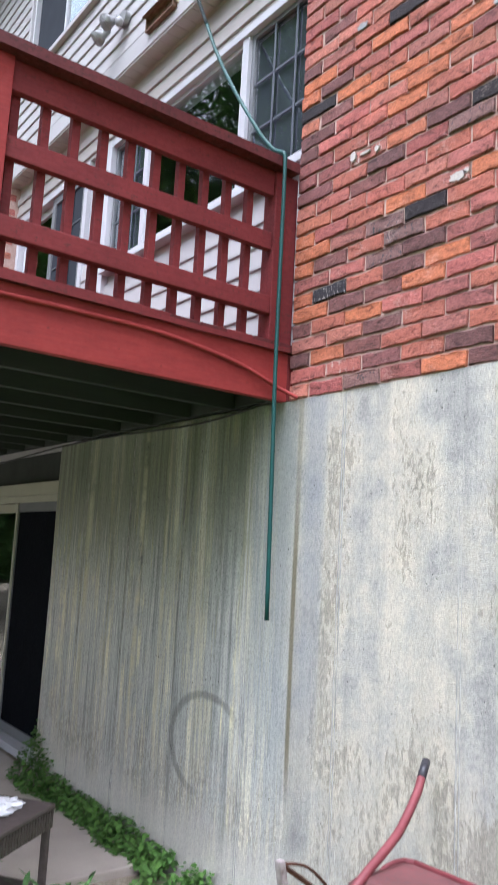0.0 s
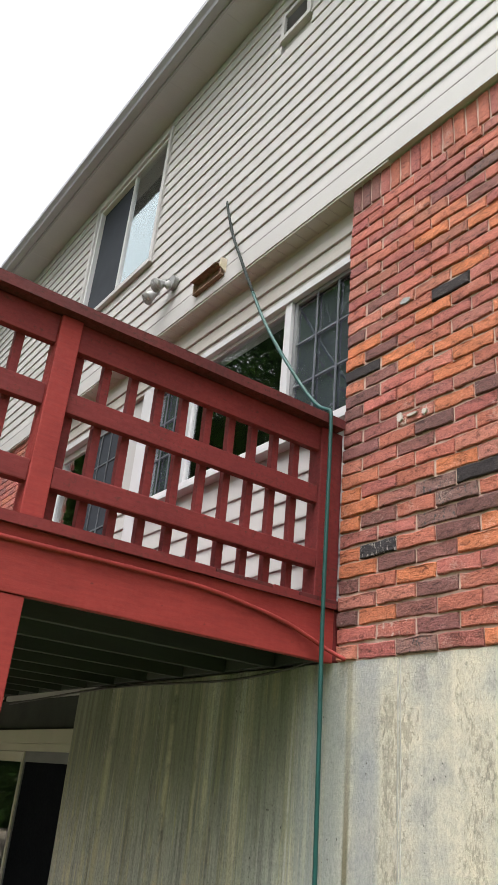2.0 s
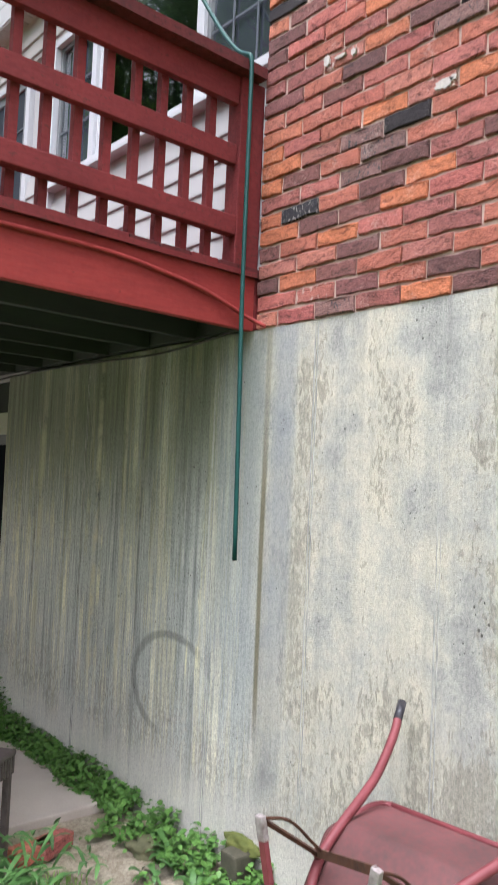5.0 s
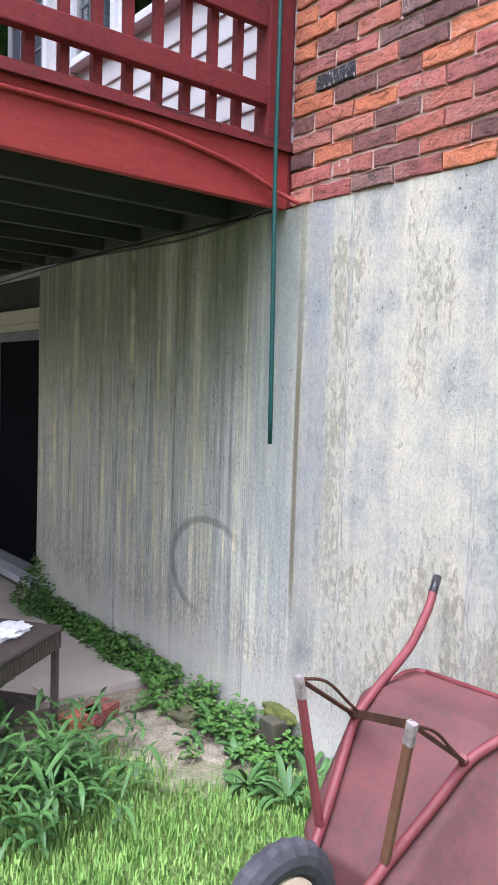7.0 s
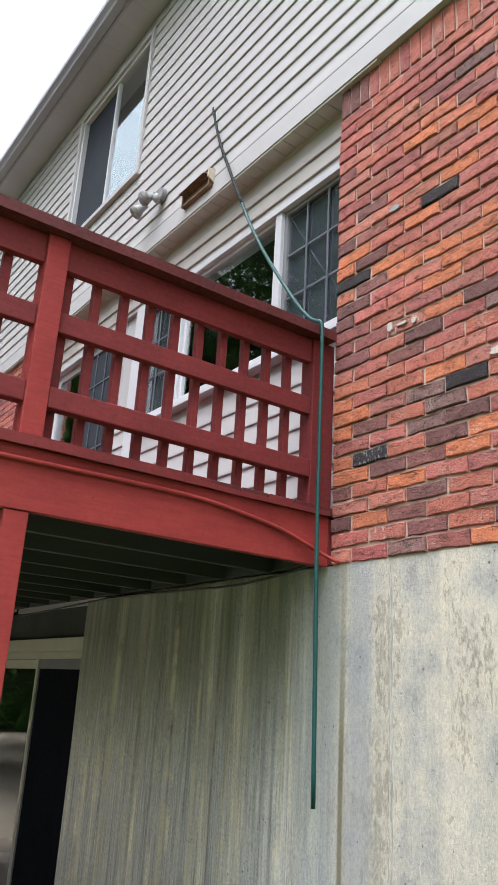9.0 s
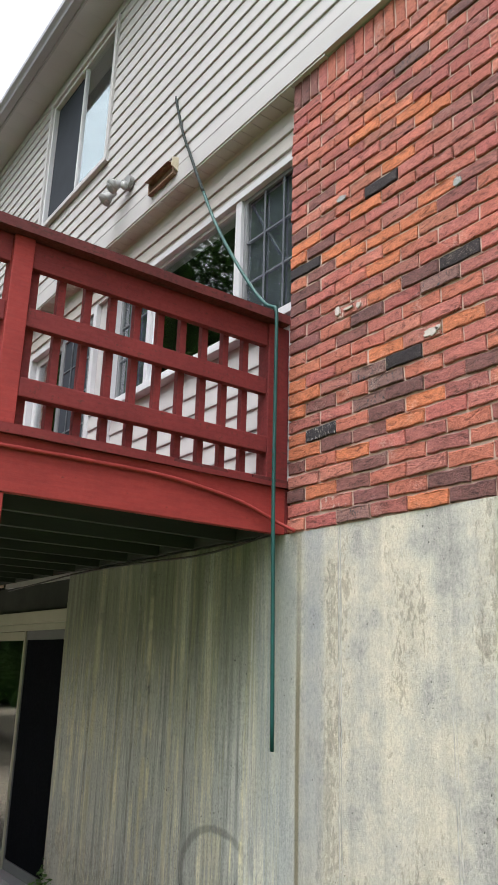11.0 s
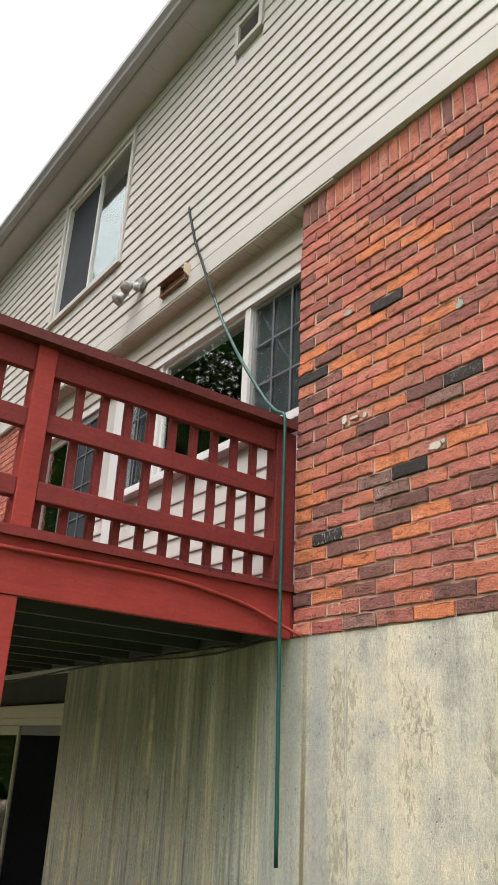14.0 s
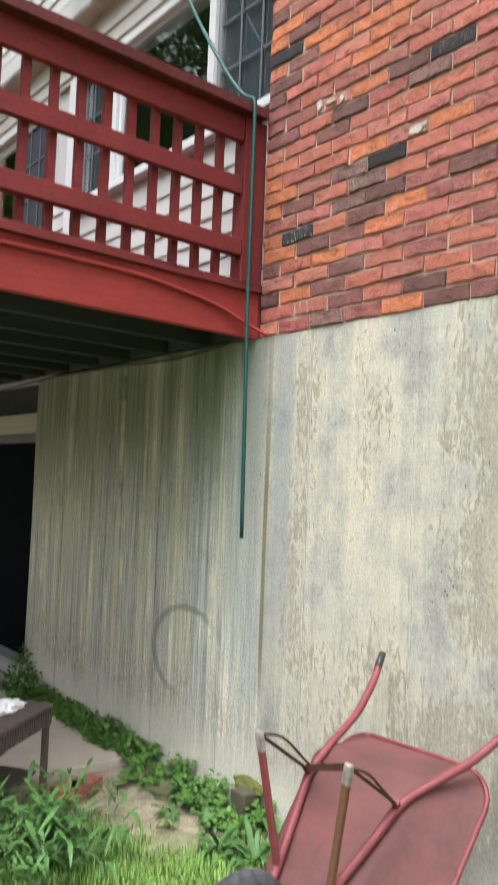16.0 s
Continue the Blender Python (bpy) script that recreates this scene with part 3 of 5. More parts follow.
def brick_stock(kind, length, k):
    key = (kind, round(length, 3), k)
    if key not in stock:
        stock[key] = brick_mesh("brick", length, COURSE - 0.0095, 0.06, MATS[kind], hash((ord(kind), round(length * 1000), k)) & 0xffff)
    return stock[key]


# colour of each brick, course by course up from the ledge, counted from the corner
PATTERN = """rrgrodd rprbdbr dodrrbr rrdbrbr dborrbr oddorrd osbdorr rrgdrdr odbgbrr orgkbrd
orbowor rbrrrrr rrdrbbr rbdrgrr rrwodkr rbrrrrr drrobrr drrorrr rdooorr kobrorr
odrrrrr orobrrr drbkrrr rrrobrr rdrbrrd rrrrorr rrrrorr rrorrrr rrbrdrr rrrrrrr
rrrrgrr rbrrrdr rrrrrrr rrrbrrr""".split()
rnd = random.Random(11)
rest = []
for course in range(COURSES):
    odd = course % 2
    y_hi, k = CORNER, 0
    z = LEDGE + course * COURSE + COURSE / 2
    joint = 2.327 if odd else 2.435
    while y_hi > -2.9:
        y_lo = joint - k * PITCH
        length = y_hi - y_lo - 0.010
        kind = PATTERN[course][k] if k < 7 else rnd.choices("robd", (0.72, 0.06, 0.12, 0.10))[0]
        y_mid = (y_hi + y_lo) / 2 + (0.0055 if k == 0 else 0)
        place = (FACE + rnd.uniform(-0.004, 0.004), y_mid, z + rnd.uniform(-0.0015, 0.0015))
        if y_mid > 0.62:
            ob = new("brick", brick_stock(kind, length, rnd.randrange(6)))
            ob.location = place
            ob.rotation_euler = (rnd.uniform(-0.007, 0.007), rnd.uniform(-0.02, 0.02), rnd.uniform(-0.012, 0.012))
            ob.parent = wall_brick
        else:
            rest.append((place, length))
        y_hi, k = y_lo, k + 1


def joined_bricks(name, specs, parent, height):
    bm = bmesh.new()
    for (x, y, z), length in specs:
        box(bm, x, x + 0.06, y - length / 2, y + length / 2, z - height / 2, z + height / 2)
    return tagged(part(name, bm, M_BRICK, parent), kind="stuff")


joined_bricks("bricks_beyond", rest, wall_brick, COURSE - 0.0115)
far = []
for course in range(37):
    y = 6.86 + (0.108 if course % 2 else 0.0) + 0.1
    while y < 9.7:
        far.append(((FACE, y, 2.33 + course * COURSE + COURSE / 2), FULL))
        y += PITCH
joined_bricks("bricks_far", far, wall_brick_far, COURSE - 0.0115)
# a course of upright bricks under the siding
sold = [brick_mesh("soldier_brick", COURSE - 0.0115, 0.183, 0.06, (M_BRICK_BROWN, M_BRICK_DARK, M_BRICK, M_BRICK_DARK, M_BRICK, M_BRICK_BROWN)[i], 900 + i) for i in range(6)]
y, upright = CORNER - COURSE / 2, []
while y > -2.9:
    at = (FACE + rnd.uniform(-0.002, 0.003), y, BRICK_TOP + 0.0975)
    if y > 0.62:
        ob = new("soldier_brick", sold[rnd.randrange(6)])
        ob.location, ob.parent = at, wall_brick
    else:
        upright.append((at, COURSE - 0.0115))
    y -= COURSE
joined_bricks("soldier_bricks_beyond", upright, wall_brick, 0.183)
TOP = BRICK_TOP + 0.195
# paint splashes on two bricks
for py, pz, w, h, seed in ((1.625, 3.036, 0.036, 0.017, 1), (1.585, 3.045, 0.014, 0.010, 7), (2.195, 3.342, 0.016, 0.022, 2), (2.120, 3.335, 0.030, 0.007, 3), (2.052, 3.325, 0.012, 0.014, 5), (2.163, 3.962, 0.030, 0.016, 8), (1.449, 3.675, 0.022, 0.018, 9)):
    bm = bmesh.new()
    ring = [bm.verts.new((FACE - 0.0062, py + w * math.cos(a) * (1 + 0.55 * noise.noise((math.cos(a) * 2.5, math.sin(a) * 2.5, seed))), pz + h * math.sin(a) * (1 + 0.65 * noise.noise((math.cos(a) * 3.1, math.sin(a) * 3.1, seed + 5)))))
            for a in (2 * math.pi * k / 22 for k in range(22))]
    foot = [bm.verts.new((FACE + 0.003, v.co.y, v.co.z)) for v in ring]
    bm.faces.new(ring)
    for k in range(22):
        bm.faces.new((ring[k], foot[k], foot[(k + 1) % 22], ring[(k + 1) % 22]))
    bmesh.ops.recalc_face_normals(bm, faces=bm.faces[:])
    part("paint_splash", bm, M_SPLASH if seed < 8 else M_BLOTCH, wall_brick, "old white paint splash" if seed < 8 else "grey mortar blotch")
# caulk squeezed out along the brick's end
bm = bmesh.new()
tube(bm, [(FACE + 0.035, CORNER + 0.004 + 0.003 * noise.noise((q * 0.21, 1, 0)), 2.62 + 0.02 * q) for q in range(96)], [0.005 + 0.004 * noise.noise((q * 0.37, 4, 0)) for q in range(96)], 6)
part("caulk_bead", bm, M_FRAME, wall_brick, "ragged white caulk")


# ---- walls of the upper floor and the set-back main floor ----
WIN = (5.06, 6.64, 5.85, 7.43)           # upper window, over its trim
VENT = (3.045, 3.40, 6.93, 7.235)
MAIN = (2.53, 5.02, 3.555, 4.58)             # triple window of the main floor
PATIO = (5.27, 6.80, DECK, 4.585)            # sliding door onto the deck
inner = lambda r, d: (r[0] + d, r[1] - d, r[2] + d, r[3] - d)
bm = pierced(UP + 0.022, UP + 0.20, -3.0, 9.8, TOP + 0.001, EAVE + 0.3, [inner(WIN, 0.05), inner(VENT, 0.04)])
wall_upper = thing("wall_upper", bm, M_SIDING, "upper wall clad in almond vinyl lap siding", "wall", "structure")
bm = pierced(BACK + 0.022, BACK + 0.16, CORNER - 0.25, 6.86, LEDGE, TOP + 0.002, [inner(MAIN, 0.03), (PATIO[0] + 0.03, PATIO[1] - 0.03, PATIO[2], PATIO[3] - 0.03)])
wall_main = thing("wall_main", bm, M_SIDING, "set-back main floor wall clad in pale vinyl lap siding", "wall", "structure")


def siding(parent, face, z0, count, lap, y0, y1, holes):
    """Lap boards, each its own piece, cut round the openings."""
    for i in range(count):
        a, b = z0 + i * lap, z0 + (i + 1) * lap
        runs = [(y0, y1)]
        for h0, h1, h2, h3 in holes:
            if b > h2 + 0.004 and a < h3 - 0.004:
                runs = [r for s, e in runs for r in ((s, min(e, h0)), (max(s, h1), e)) if r[1] - r[0] > 0.01]
        for s, e in runs:
            bm = bmesh.new()
            prism(bm, [(face - 0.0095, a), (face - 0.011, a + 0.004), (face - 0.011, a + 0.012), (face + 0.001, b + 0.004), (face + 0.02, b + 0.004), (face + 0.02, a + 0.012), (face + 0.002, a + 0.002), (face + 0.002, a - 0.002)], s, e)
            part("siding_board", bm, M_SIDING, parent)


LAP = 0.1275
FIRST, UPPER_LAP = 5.083, 0.1243
siding(wall_upper, UP, FIRST, 20, UPPER_LAP, -3.0, 9.8, [WIN, VENT])
siding(wall_main, BACK, 2.56, 9, LAP, CORNER - 0.2, 6.86, [(MAIN[0] - 0.3, MAIN[1] + 0.01, MAIN[2], MAIN[3] + 0.1), PATIO])
bm = bmesh.new()
prism(bm, [(UP - 0.012, TOP + 0.004), (UP - 0.012, FIRST - 0.007), (UP - 0.004, FIRST - 0.002), (UP + 0.021, FIRST - 0.002), (UP + 0.021, TOP + 0.004)], -3.0, 9.8)
part("starter_band", bm, M_TRIM, wall_upper, "wide pale band at the foot of the siding")
# crown strips over the main window
for z0, z1, dx in ((4.583, 4.618, 0.012), (4.620, 4.665, 0.026), (4.667, 4.735, 0.016), (4.737, 4.80, 0.030), (4.802, 4.898, 0.012)):
    part("head_moulding", soft_box(BACK - dx, BACK + 0.02, CORNER - 0.2, 6.86, z0, z1, 0.004), M_SOFFIT, wall_main)
# the overhang's underside: ribbed panels in one mesh
bm = bmesh.new()
y = CORNER - 0.3
while y < 9.8:
    box(bm, UP - 0.005, BACK + 0.021, y, y + 0.094, TOP - 0.012, TOP + 0.003)
    box(bm, UP - 0.005, BACK + 0.021, y + 0.094, y + 0.1, TOP - 0.006, TOP + 0.003)
    y += 0.1
thing("ceiling_overhang", bm, M_SOFFIT, "cream vinyl soffit under the overhanging floor", "soffit", "structure")
bm = bmesh.new()
prism(bm, [(BACK - 0.004, TOP - 0.03), (BACK - 0.02, TOP - 0.014), (BACK + 0.02, TOP - 0.014), (BACK + 0.02, TOP - 0.03)], CORNER - 0.2, 6.86)
part("soffit_moulding", bm, M_SOFFIT, wall_main)

# ---- roof edge ----
FRONT = 1.945
bm = bmesh.new()
y = -3.0
while y < 9.8:
    box(bm, FRONT, UP + 0.03, y, y + 0.296, EAVE, EAVE + 0.012)
    box(bm, FRONT, UP + 0.03, y + 0.296, y + 0.3, EAVE + 0.0012, EAVE + 0.012)
    y += 0.3
thing("ceiling_eave", bm, M_EAVE, "grey ribbed soffit under the roof eave", "soffit", "structure")
roof = holder("roof", (FRONT, 3.4, EAVE), "low shingled roof edge with a grey gutter", "roof", "structure")
bm = bmesh.new()
prism(bm, [(FRONT - 0.02, EAVE - 0.004), (FRONT - 0.02, EAVE + 0.16), (FRONT, EAVE + 0.16), (FRONT, EAVE - 0.004)], -3.0, 9.8)
part("fascia", bm, M_GUTTER, roof)
bm = bmesh.new()
gx = FRONT - 0.021
prism(bm, [(gx, EAVE + 0.02), (gx - 0.075, EAVE + 0.02), (gx - 0.085, EAVE + 0.05), (gx - 0.12, EAVE + 0.085), (gx - 0.122, EAVE + 0.13), (gx - 0.112, EAVE + 0.135),
           (gx - 0.110, EAVE + 0.09), (gx - 0.078, EAVE + 0.055), (gx - 0.068, EAVE + 0.03), (gx, EAVE + 0.03)], -3.0, 9.8)
part("gutter", bm, M_GUTTER, roof, "grey aluminium gutter with a rolled lip")
bm = bmesh.new()
prism(bm, [(FRONT - 0.05, EAVE + 0.16), (6.0, EAVE + 1.9), (6.0, EAVE + 1.93), (FRONT - 0.05, EAVE + 0.185)], -3.0, 9.8)
part("shingles", bm, M_ROOF, roof)
held(roof)

# ---- rooms behind the glass: added, closed, their dimness put into the colour ----
def room(name, x0, x1, y0, y1, z0, z1):
    t = 0.1
    bm = boxes((x0, x1, y0 - t, y0, z0, z1), (x0, x1, y1, y1 + t, z0, z1), (x1, x1 + t, y0 - t, y1 + t, z0 - t, z1 + t),
               (x0, x1, y0 - t, y1 + t, z0 - t, z0), (x0, x1, y0 - t, y1 + t, z1, z1 + t))
    return thing(name, bm, M_DARK, "added room walls behind the windows, dimness put into their colour", "wall", "structure")


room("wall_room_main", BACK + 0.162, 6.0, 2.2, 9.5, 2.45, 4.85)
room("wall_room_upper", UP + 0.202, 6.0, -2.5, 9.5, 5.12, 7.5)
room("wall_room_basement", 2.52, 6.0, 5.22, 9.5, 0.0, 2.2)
thing("wall_south", boxes((2.44, 6.2, -3.1, -3.0, -0.3, EAVE + 0.3)), M_SIDING, "plain end wall of the house", "wall", "structure")
thing("wall_north", boxes((2.24, 6.2, 9.8, 9.9, -0.3, EAVE + 0.3)), M_SIDING, "plain end wall of the house", "wall", "structure")
thing("wall_east", boxes((6.2, 6.3, -3.1, 9.9, -0.3, EAVE + 1.9)), M_SIDING, "plain rear wall of the house", "wall", "structure")


# ---- windows and doors ----
def frame_bars(name, x0, x1, y0, y1, z0, z1, w, mat, parent, label=""):
    """Four bars round an opening, each a piece."""
    for s in ((x0, x1, y0, y0 + w, z0, z1), (x0, x1, y1 - w, y1, z0, z1), (x0, x1, y0 + w, y1 - w, z1 - w, z1), (x0, x1, y0 + w, y1 - w, z0, z0 + w)):
        part(name, soft_box(*s, 0.003), mat, parent, label)


def pane(x, y0, y1, z0, z1, parent, glass=None):
    ob = part("pane", boxes((x, x + 0.005, y0, y1, z0, z1)), glass or M_GLASS, parent)
    ob.visible_shadow = False
    return ob


def muntins(x, y0, y1, z0, z1, cols, rows, parent, w=0.012):
    for i in range(1, cols):
        y = y0 + (y1 - y0) * i / cols
        part("muntin", boxes((x, x + 0.006, y - w / 2, y + w / 2, z0, z1)), M_MUNTIN, parent)
    for j in range(1, rows):
        z = z0 + (z1 - z0) * j / rows
        part("muntin", boxes((x + 0.0065, x + 0.0125, y0, y1, z - w / 2, z + w / 2)), M_MUNTIN, parent)


# upper sliding window
win = holder("window_upper", (UP, 5.97, WIN[2]), "white two-pane sliding window reflecting the sky", "window", "structure")
frame_bars("casing", UP - 0.03, UP + 0.03, *WIN, 0.05, M_TRIM, win, "pale vinyl casing")
a, b, c, d = inner(WIN, 0.052)
frame_bars("window_frame", UP - 0.008, UP + 0.06, a, b, c, d, 0.04, M_FRAME, win)
mid = 5.80
part("meeting_stile", soft_box(UP + 0.0, UP + 0.045, mid - 0.010, mid + 0.018, c + 0.04, d - 0.04), M_FRAME, win)
pane(UP + 0.02, a + 0.04, mid - 0.02, c + 0.04, d - 0.04, win, M_GLASS_COATED)
pane(UP + 0.045, mid + 0.035, b - 0.04, c + 0.04, d - 0.04, win)
part("insect_screen", boxes((UP + 0.038, UP + 0.040, mid + 0.036, b - 0.04, c + 0.04, d - 0.04)), M_SCREEN, win, "dark grey screen behind the far pane")
part("window_sill", soft_box(UP - 0.045, UP + 0.0, WIN[0] - 0.01, WIN[1] + 0.01, WIN[2] - 0.022, WIN[2] - 0.001), M_TRIM, win)
held(win)

# gable vent with louvres
vent = holder("wall_vent", (UP, 3.29, VENT[2]), "white framed louvred vent high in the siding", "vent")
frame_bars("vent_frame", UP - 0.028, UP + 0.05, *VENT, 0.045, M_TRIM, vent)
for i in range(7):
    z = VENT[2] + 0.05 + i * 0.03
    bm = bmesh.new()
    prism(bm, [(UP - 0.012, z), (UP - 0.010, z + 0.004), (UP + 0.035, z + 0.026), (UP + 0.035, z + 0.022)], VENT[0] + 0.045, VENT[1] - 0.045)
    part("slat", bm, M_LOUVRE, vent)
part("vent_backing", boxes((UP + 0.05, UP + 0.06, VENT[0] + 0.02, VENT[1] - 0.02, VENT[2] + 0.02, VENT[3] - 0.02)), M_CABLE, vent)
held(vent)

# main floor triple window: gridded side lights, clear centre
win = holder("window_main", (BACK, 3.8, MAIN[2]), "white triple window with gridded side sashes and a clear centre reflecting trees", "window", "structure")
frame_bars("casing", BACK - 0.025, BACK + 0.03, *MAIN, 0.05, M_FRAME, win)
for y0, y1 in ((3.19, 3.252), (4.314, 4.37)):
    part("mullion", soft_box(BACK - 0.012, BACK + 0.06, y0, y1, MAIN[2] + 0.05, MAIN[3] - 0.05), M_FRAME, win)
z0, z1 = MAIN[2] + 0.05, MAIN[3] - 0.05
for y0, y1, grid_on in ((2.575, 3.19, True), (3.252, 4.314, False), (4.37, 4.86, True)):
    frame_bars("sash", BACK + 0.012, BACK + 0.045, y0, y1, z0, z1, 0.03, M_SASH_DARK if grid_on else M_FRAME, win)
    pane(BACK + 0.028, y0 + 0.03, y1 - 0.03, z0 + 0.03, z1 - 0.03, win)
    if grid_on:
        muntins(BACK + 0.012, y0 + 0.03, y1 - 0.03, z0 + 0.03, z1 - 0.03, 3, 3, win)
        part("insect_screen", boxes((BACK + 0.036, BACK + 0.0375, y0 + 0.03, y1 - 0.03, z0 + 0.03, z1 - 0.03)), M_SCREEN, win)
part("side_casing", soft_box(BACK - 0.03, BACK + 0.02, 4.862, 5.02, DECK, MAIN[3]), M_FRAME, win, "wide white corner casing")
part("window_sill", soft_box(BACK - 0.06, BACK + 0.02, 2.58, 4.86, MAIN[2] - 0.03, MAIN[2] - 0.001), M_FRAME, win)
held(win)

# sliding door onto the deck
door = holder("door_patio", (BACK, 6.1, DECK), "white sliding patio door with gridded glass onto the deck", "door", "structure")
frame_bars("door_frame", BACK - 0.02, BACK + 0.08, *PATIO, 0.06, M_FRAME, door)
for y0, y1, x in ((5.33, 6.02, 0.0), (5.96, 6.74, 0.04)):
    frame_bars("stile", BACK + x, BACK + x + 0.035, y0, y1, PATIO[2] + 0.06, PATIO[3] - 0.06, 0.07, M_FRAME if x else M_SASH_DARK, door)
    pane(BACK + x + 0.015, y0 + 0.07, y1 - 0.07, PATIO[2] + 0.13, PATIO[3] - 0.13, door)
    if not x:
        muntins(BACK + x + 0.0, y0 + 0.07, y1 - 0.07, PATIO[2] + 0.13, PATIO[3] - 0.13, 3, 6, door)
part("insect_screen", boxes((BACK + 0.0128, BACK + 0.0143, 5.40, 5.95, PATIO[2] + 0.13, PATIO[3] - 0.13)), M_SCREEN, door)
held(door)

# basement wall with its sliding door, set back from the concrete
BX = 2.365
# shares the joists' colour, which carries the deck's shade
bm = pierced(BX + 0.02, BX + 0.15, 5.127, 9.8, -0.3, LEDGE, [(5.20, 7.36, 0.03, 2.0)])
thing("wall_basement", bm, M_JOIST, "wall above the basement door, coloured with the deck's shade", "wall", "structure")
door = holder("door_basement", (BX, 6.2, 0.03), "beige framed sliding glass door below the deck", "door", "structure")
part("head_trim", soft_box(BX - 0.02, BX + 0.04, 5.13, 7.44, 1.955, 2.055), M_FRAME_DULL, door)
part("head_trim", soft_box(BX - 0.008, BX + 0.04, 5.13, 7.44, 1.90, 1.953), M_FRAME_DULL, door)
part("sill", soft_box(BX - 0.10, BX + 0.06, 5.13, 7.44, 0.02, 0.075), M_FRAME, door)
for y0, y1, x, mt in ((5.16, 6.28, 0.0, M_SASH_DARK), (6.20, 7.32, 0.05, M_FRAME_DULL)):
    frame_bars("stile", BX + x, BX + x + 0.04, y0, y1, 0.076, 1.899, 0.075, mt, door)
    pane(BX + x + 0.018, y0 + 0.075, y1 - 0.075, 0.152, 1.824, door)
part("jamb", soft_box(BX - 0.012, BX + 0.045, 6.215, 6.245, 0.076, 1.899), M_FRAME_DULL, door)
# opaque sheet; the unlit basement is painted into its near-black colour
part("insect_screen", boxes((BX + 0.010, BX + 0.012, 5.235, 6.205, 0.152, 1.824)), M_SCREEN_UNLIT, door)
held(door)

# ---- deck ----
OUT = 2.58            # face of the rim board and posts
LEFT = -0.3
deck = holder("deck", (0.9, 4.5, 0.0), "raised timber deck stained barn red, dark beneath", "deck", "structure")
part("rim_board", soft_box(LEFT, 2.222, OUT, OUT + 0.038, 2.284, 2.515, 0.004), M_RED_RIM, deck, "broad red rim board")
part("rim_board", soft_box(LEFT, LEFT + 0.038, OUT + 0.04, 8.5, 2.284, 2.515, 0.004), M_RED_RIM, deck)
part("rim_end", soft_box(2.224, 2.332, OUT + 0.002, OUT + 0.036, 2.293, 2.513, 0.003), M_RED, deck)
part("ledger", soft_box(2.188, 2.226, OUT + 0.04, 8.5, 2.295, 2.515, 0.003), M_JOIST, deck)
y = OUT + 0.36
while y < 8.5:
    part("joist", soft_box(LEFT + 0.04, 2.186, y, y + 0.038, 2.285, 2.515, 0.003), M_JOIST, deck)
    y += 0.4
rnd = random.Random(5)
x = LEFT - 0.01
while x < 2.32:
    w = min(0.139, 2.33 - x)
    e = OUT - 0.012 + rnd.uniform(-0.004, 0.004)
    part("deck_board", soft_box(x, x + w, e, 8.5, 2.517, DECK + rnd.uniform(-0.002, 0.001), 0.004), M_RED_WORN if rnd.random() < 0.5 else M_RED, deck)
    x += 0.145
# edge strips, one of them sprung and ending short
for x0, x1, out, z0, z1 in ((LEFT, 1.425, OUT - 0.030, 2.512, 2.552), (1.427, 2.21, OUT - 0.024, 2.512, 2.535)):
    bm = bmesh.new()
    n = 30
    for i in range(n):
        xa, xb = x0 + (x1 - x0) * i / n, x0 + (x1 - x0) * (i + 1) / n
        wob = lambda q: 0.004 * noise.noise((q * 5, z0 * 20, 2))
        v = box(bm, xa, xb, out, OUT - 0.014, z0, z1)
        for u in v:
            u.co.z += wob(u.co.x)
            u.co.y += 1.2 * wob(u.co.x + 9)
    bmesh.ops.remove_doubles(bm, verts=bm.verts[:], dist=0.0005)
    part("edge_strip", bm, M_RED, deck, "warped edge strip")
for x in (-0.25, 0.735):
    part("support_post", soft_box(x, x + 0.09, OUT + 0.005, OUT + 0.095, 0.0, 2.282, 0.005), M_RED_RIM, deck, "square red support post")
    part("support_post", soft_box(x, x + 0.09, 6.8, 6.89, 0.0, 2.282, 0.005), M_RED_RIM, deck)
held(deck)

railing = holder("deck_railing", (0.3, OUT, DECK), "barn red timber railing with three rails and square balusters", "railing")
for x in (-0.22, 0.743):
    part("post", soft_box(x, x + 0.089, OUT, OUT + 0.089, DECK + 0.002, 3.386, 0.005), M_RED_RIM, railing)
part("post", soft_box(2.105, 2.17, OUT + 0.004, OUT + 0.093, DECK + 0.002, 3.386, 0.005), M_RED, railing)
part("wall_post", soft_box(2.172, 2.245, OUT + 0.012, OUT + 0.10, DECK + 0.002, 3.386, 0.005), M_RED, railing)
spans = ((LEFT, -0.221), (-0.13, 0.742), (0.833, 2.104))
for x0, x1 in spans:
    part("top_rail", soft_box(x0, x1, OUT + 0.018, OUT + 0.056, 3.262, 3.386, 0.004), M_RED, railing)
    part("middle_rail", soft_box(x0, x1, OUT + 0.018, OUT + 0.056, 2.995, 3.081, 0.004), M_RED, railing)
    part("bottom_rail", soft_box(x0, x1, OUT + 0.004, OUT + 0.056, 2.682, 2.766, 0.006), M_RED, railing)
bal = mesh_of("baluster", soft_box(-0.0175, 0.0175, 0, 0.035, 0, 3.335 - DECK, 0.003), M_RED)
for i in range(-10, 9):
    x = 0.993 + 0.1254 * i
    if any(abs(x - p) < 0.06 for p in (-0.175, 0.787)):
        continue
    ob = new("baluster", bal)
    ob.location, ob.parent = (x, OUT + 0.0575, DECK + 0.003), railing
bm = bmesh.new()
n = 40
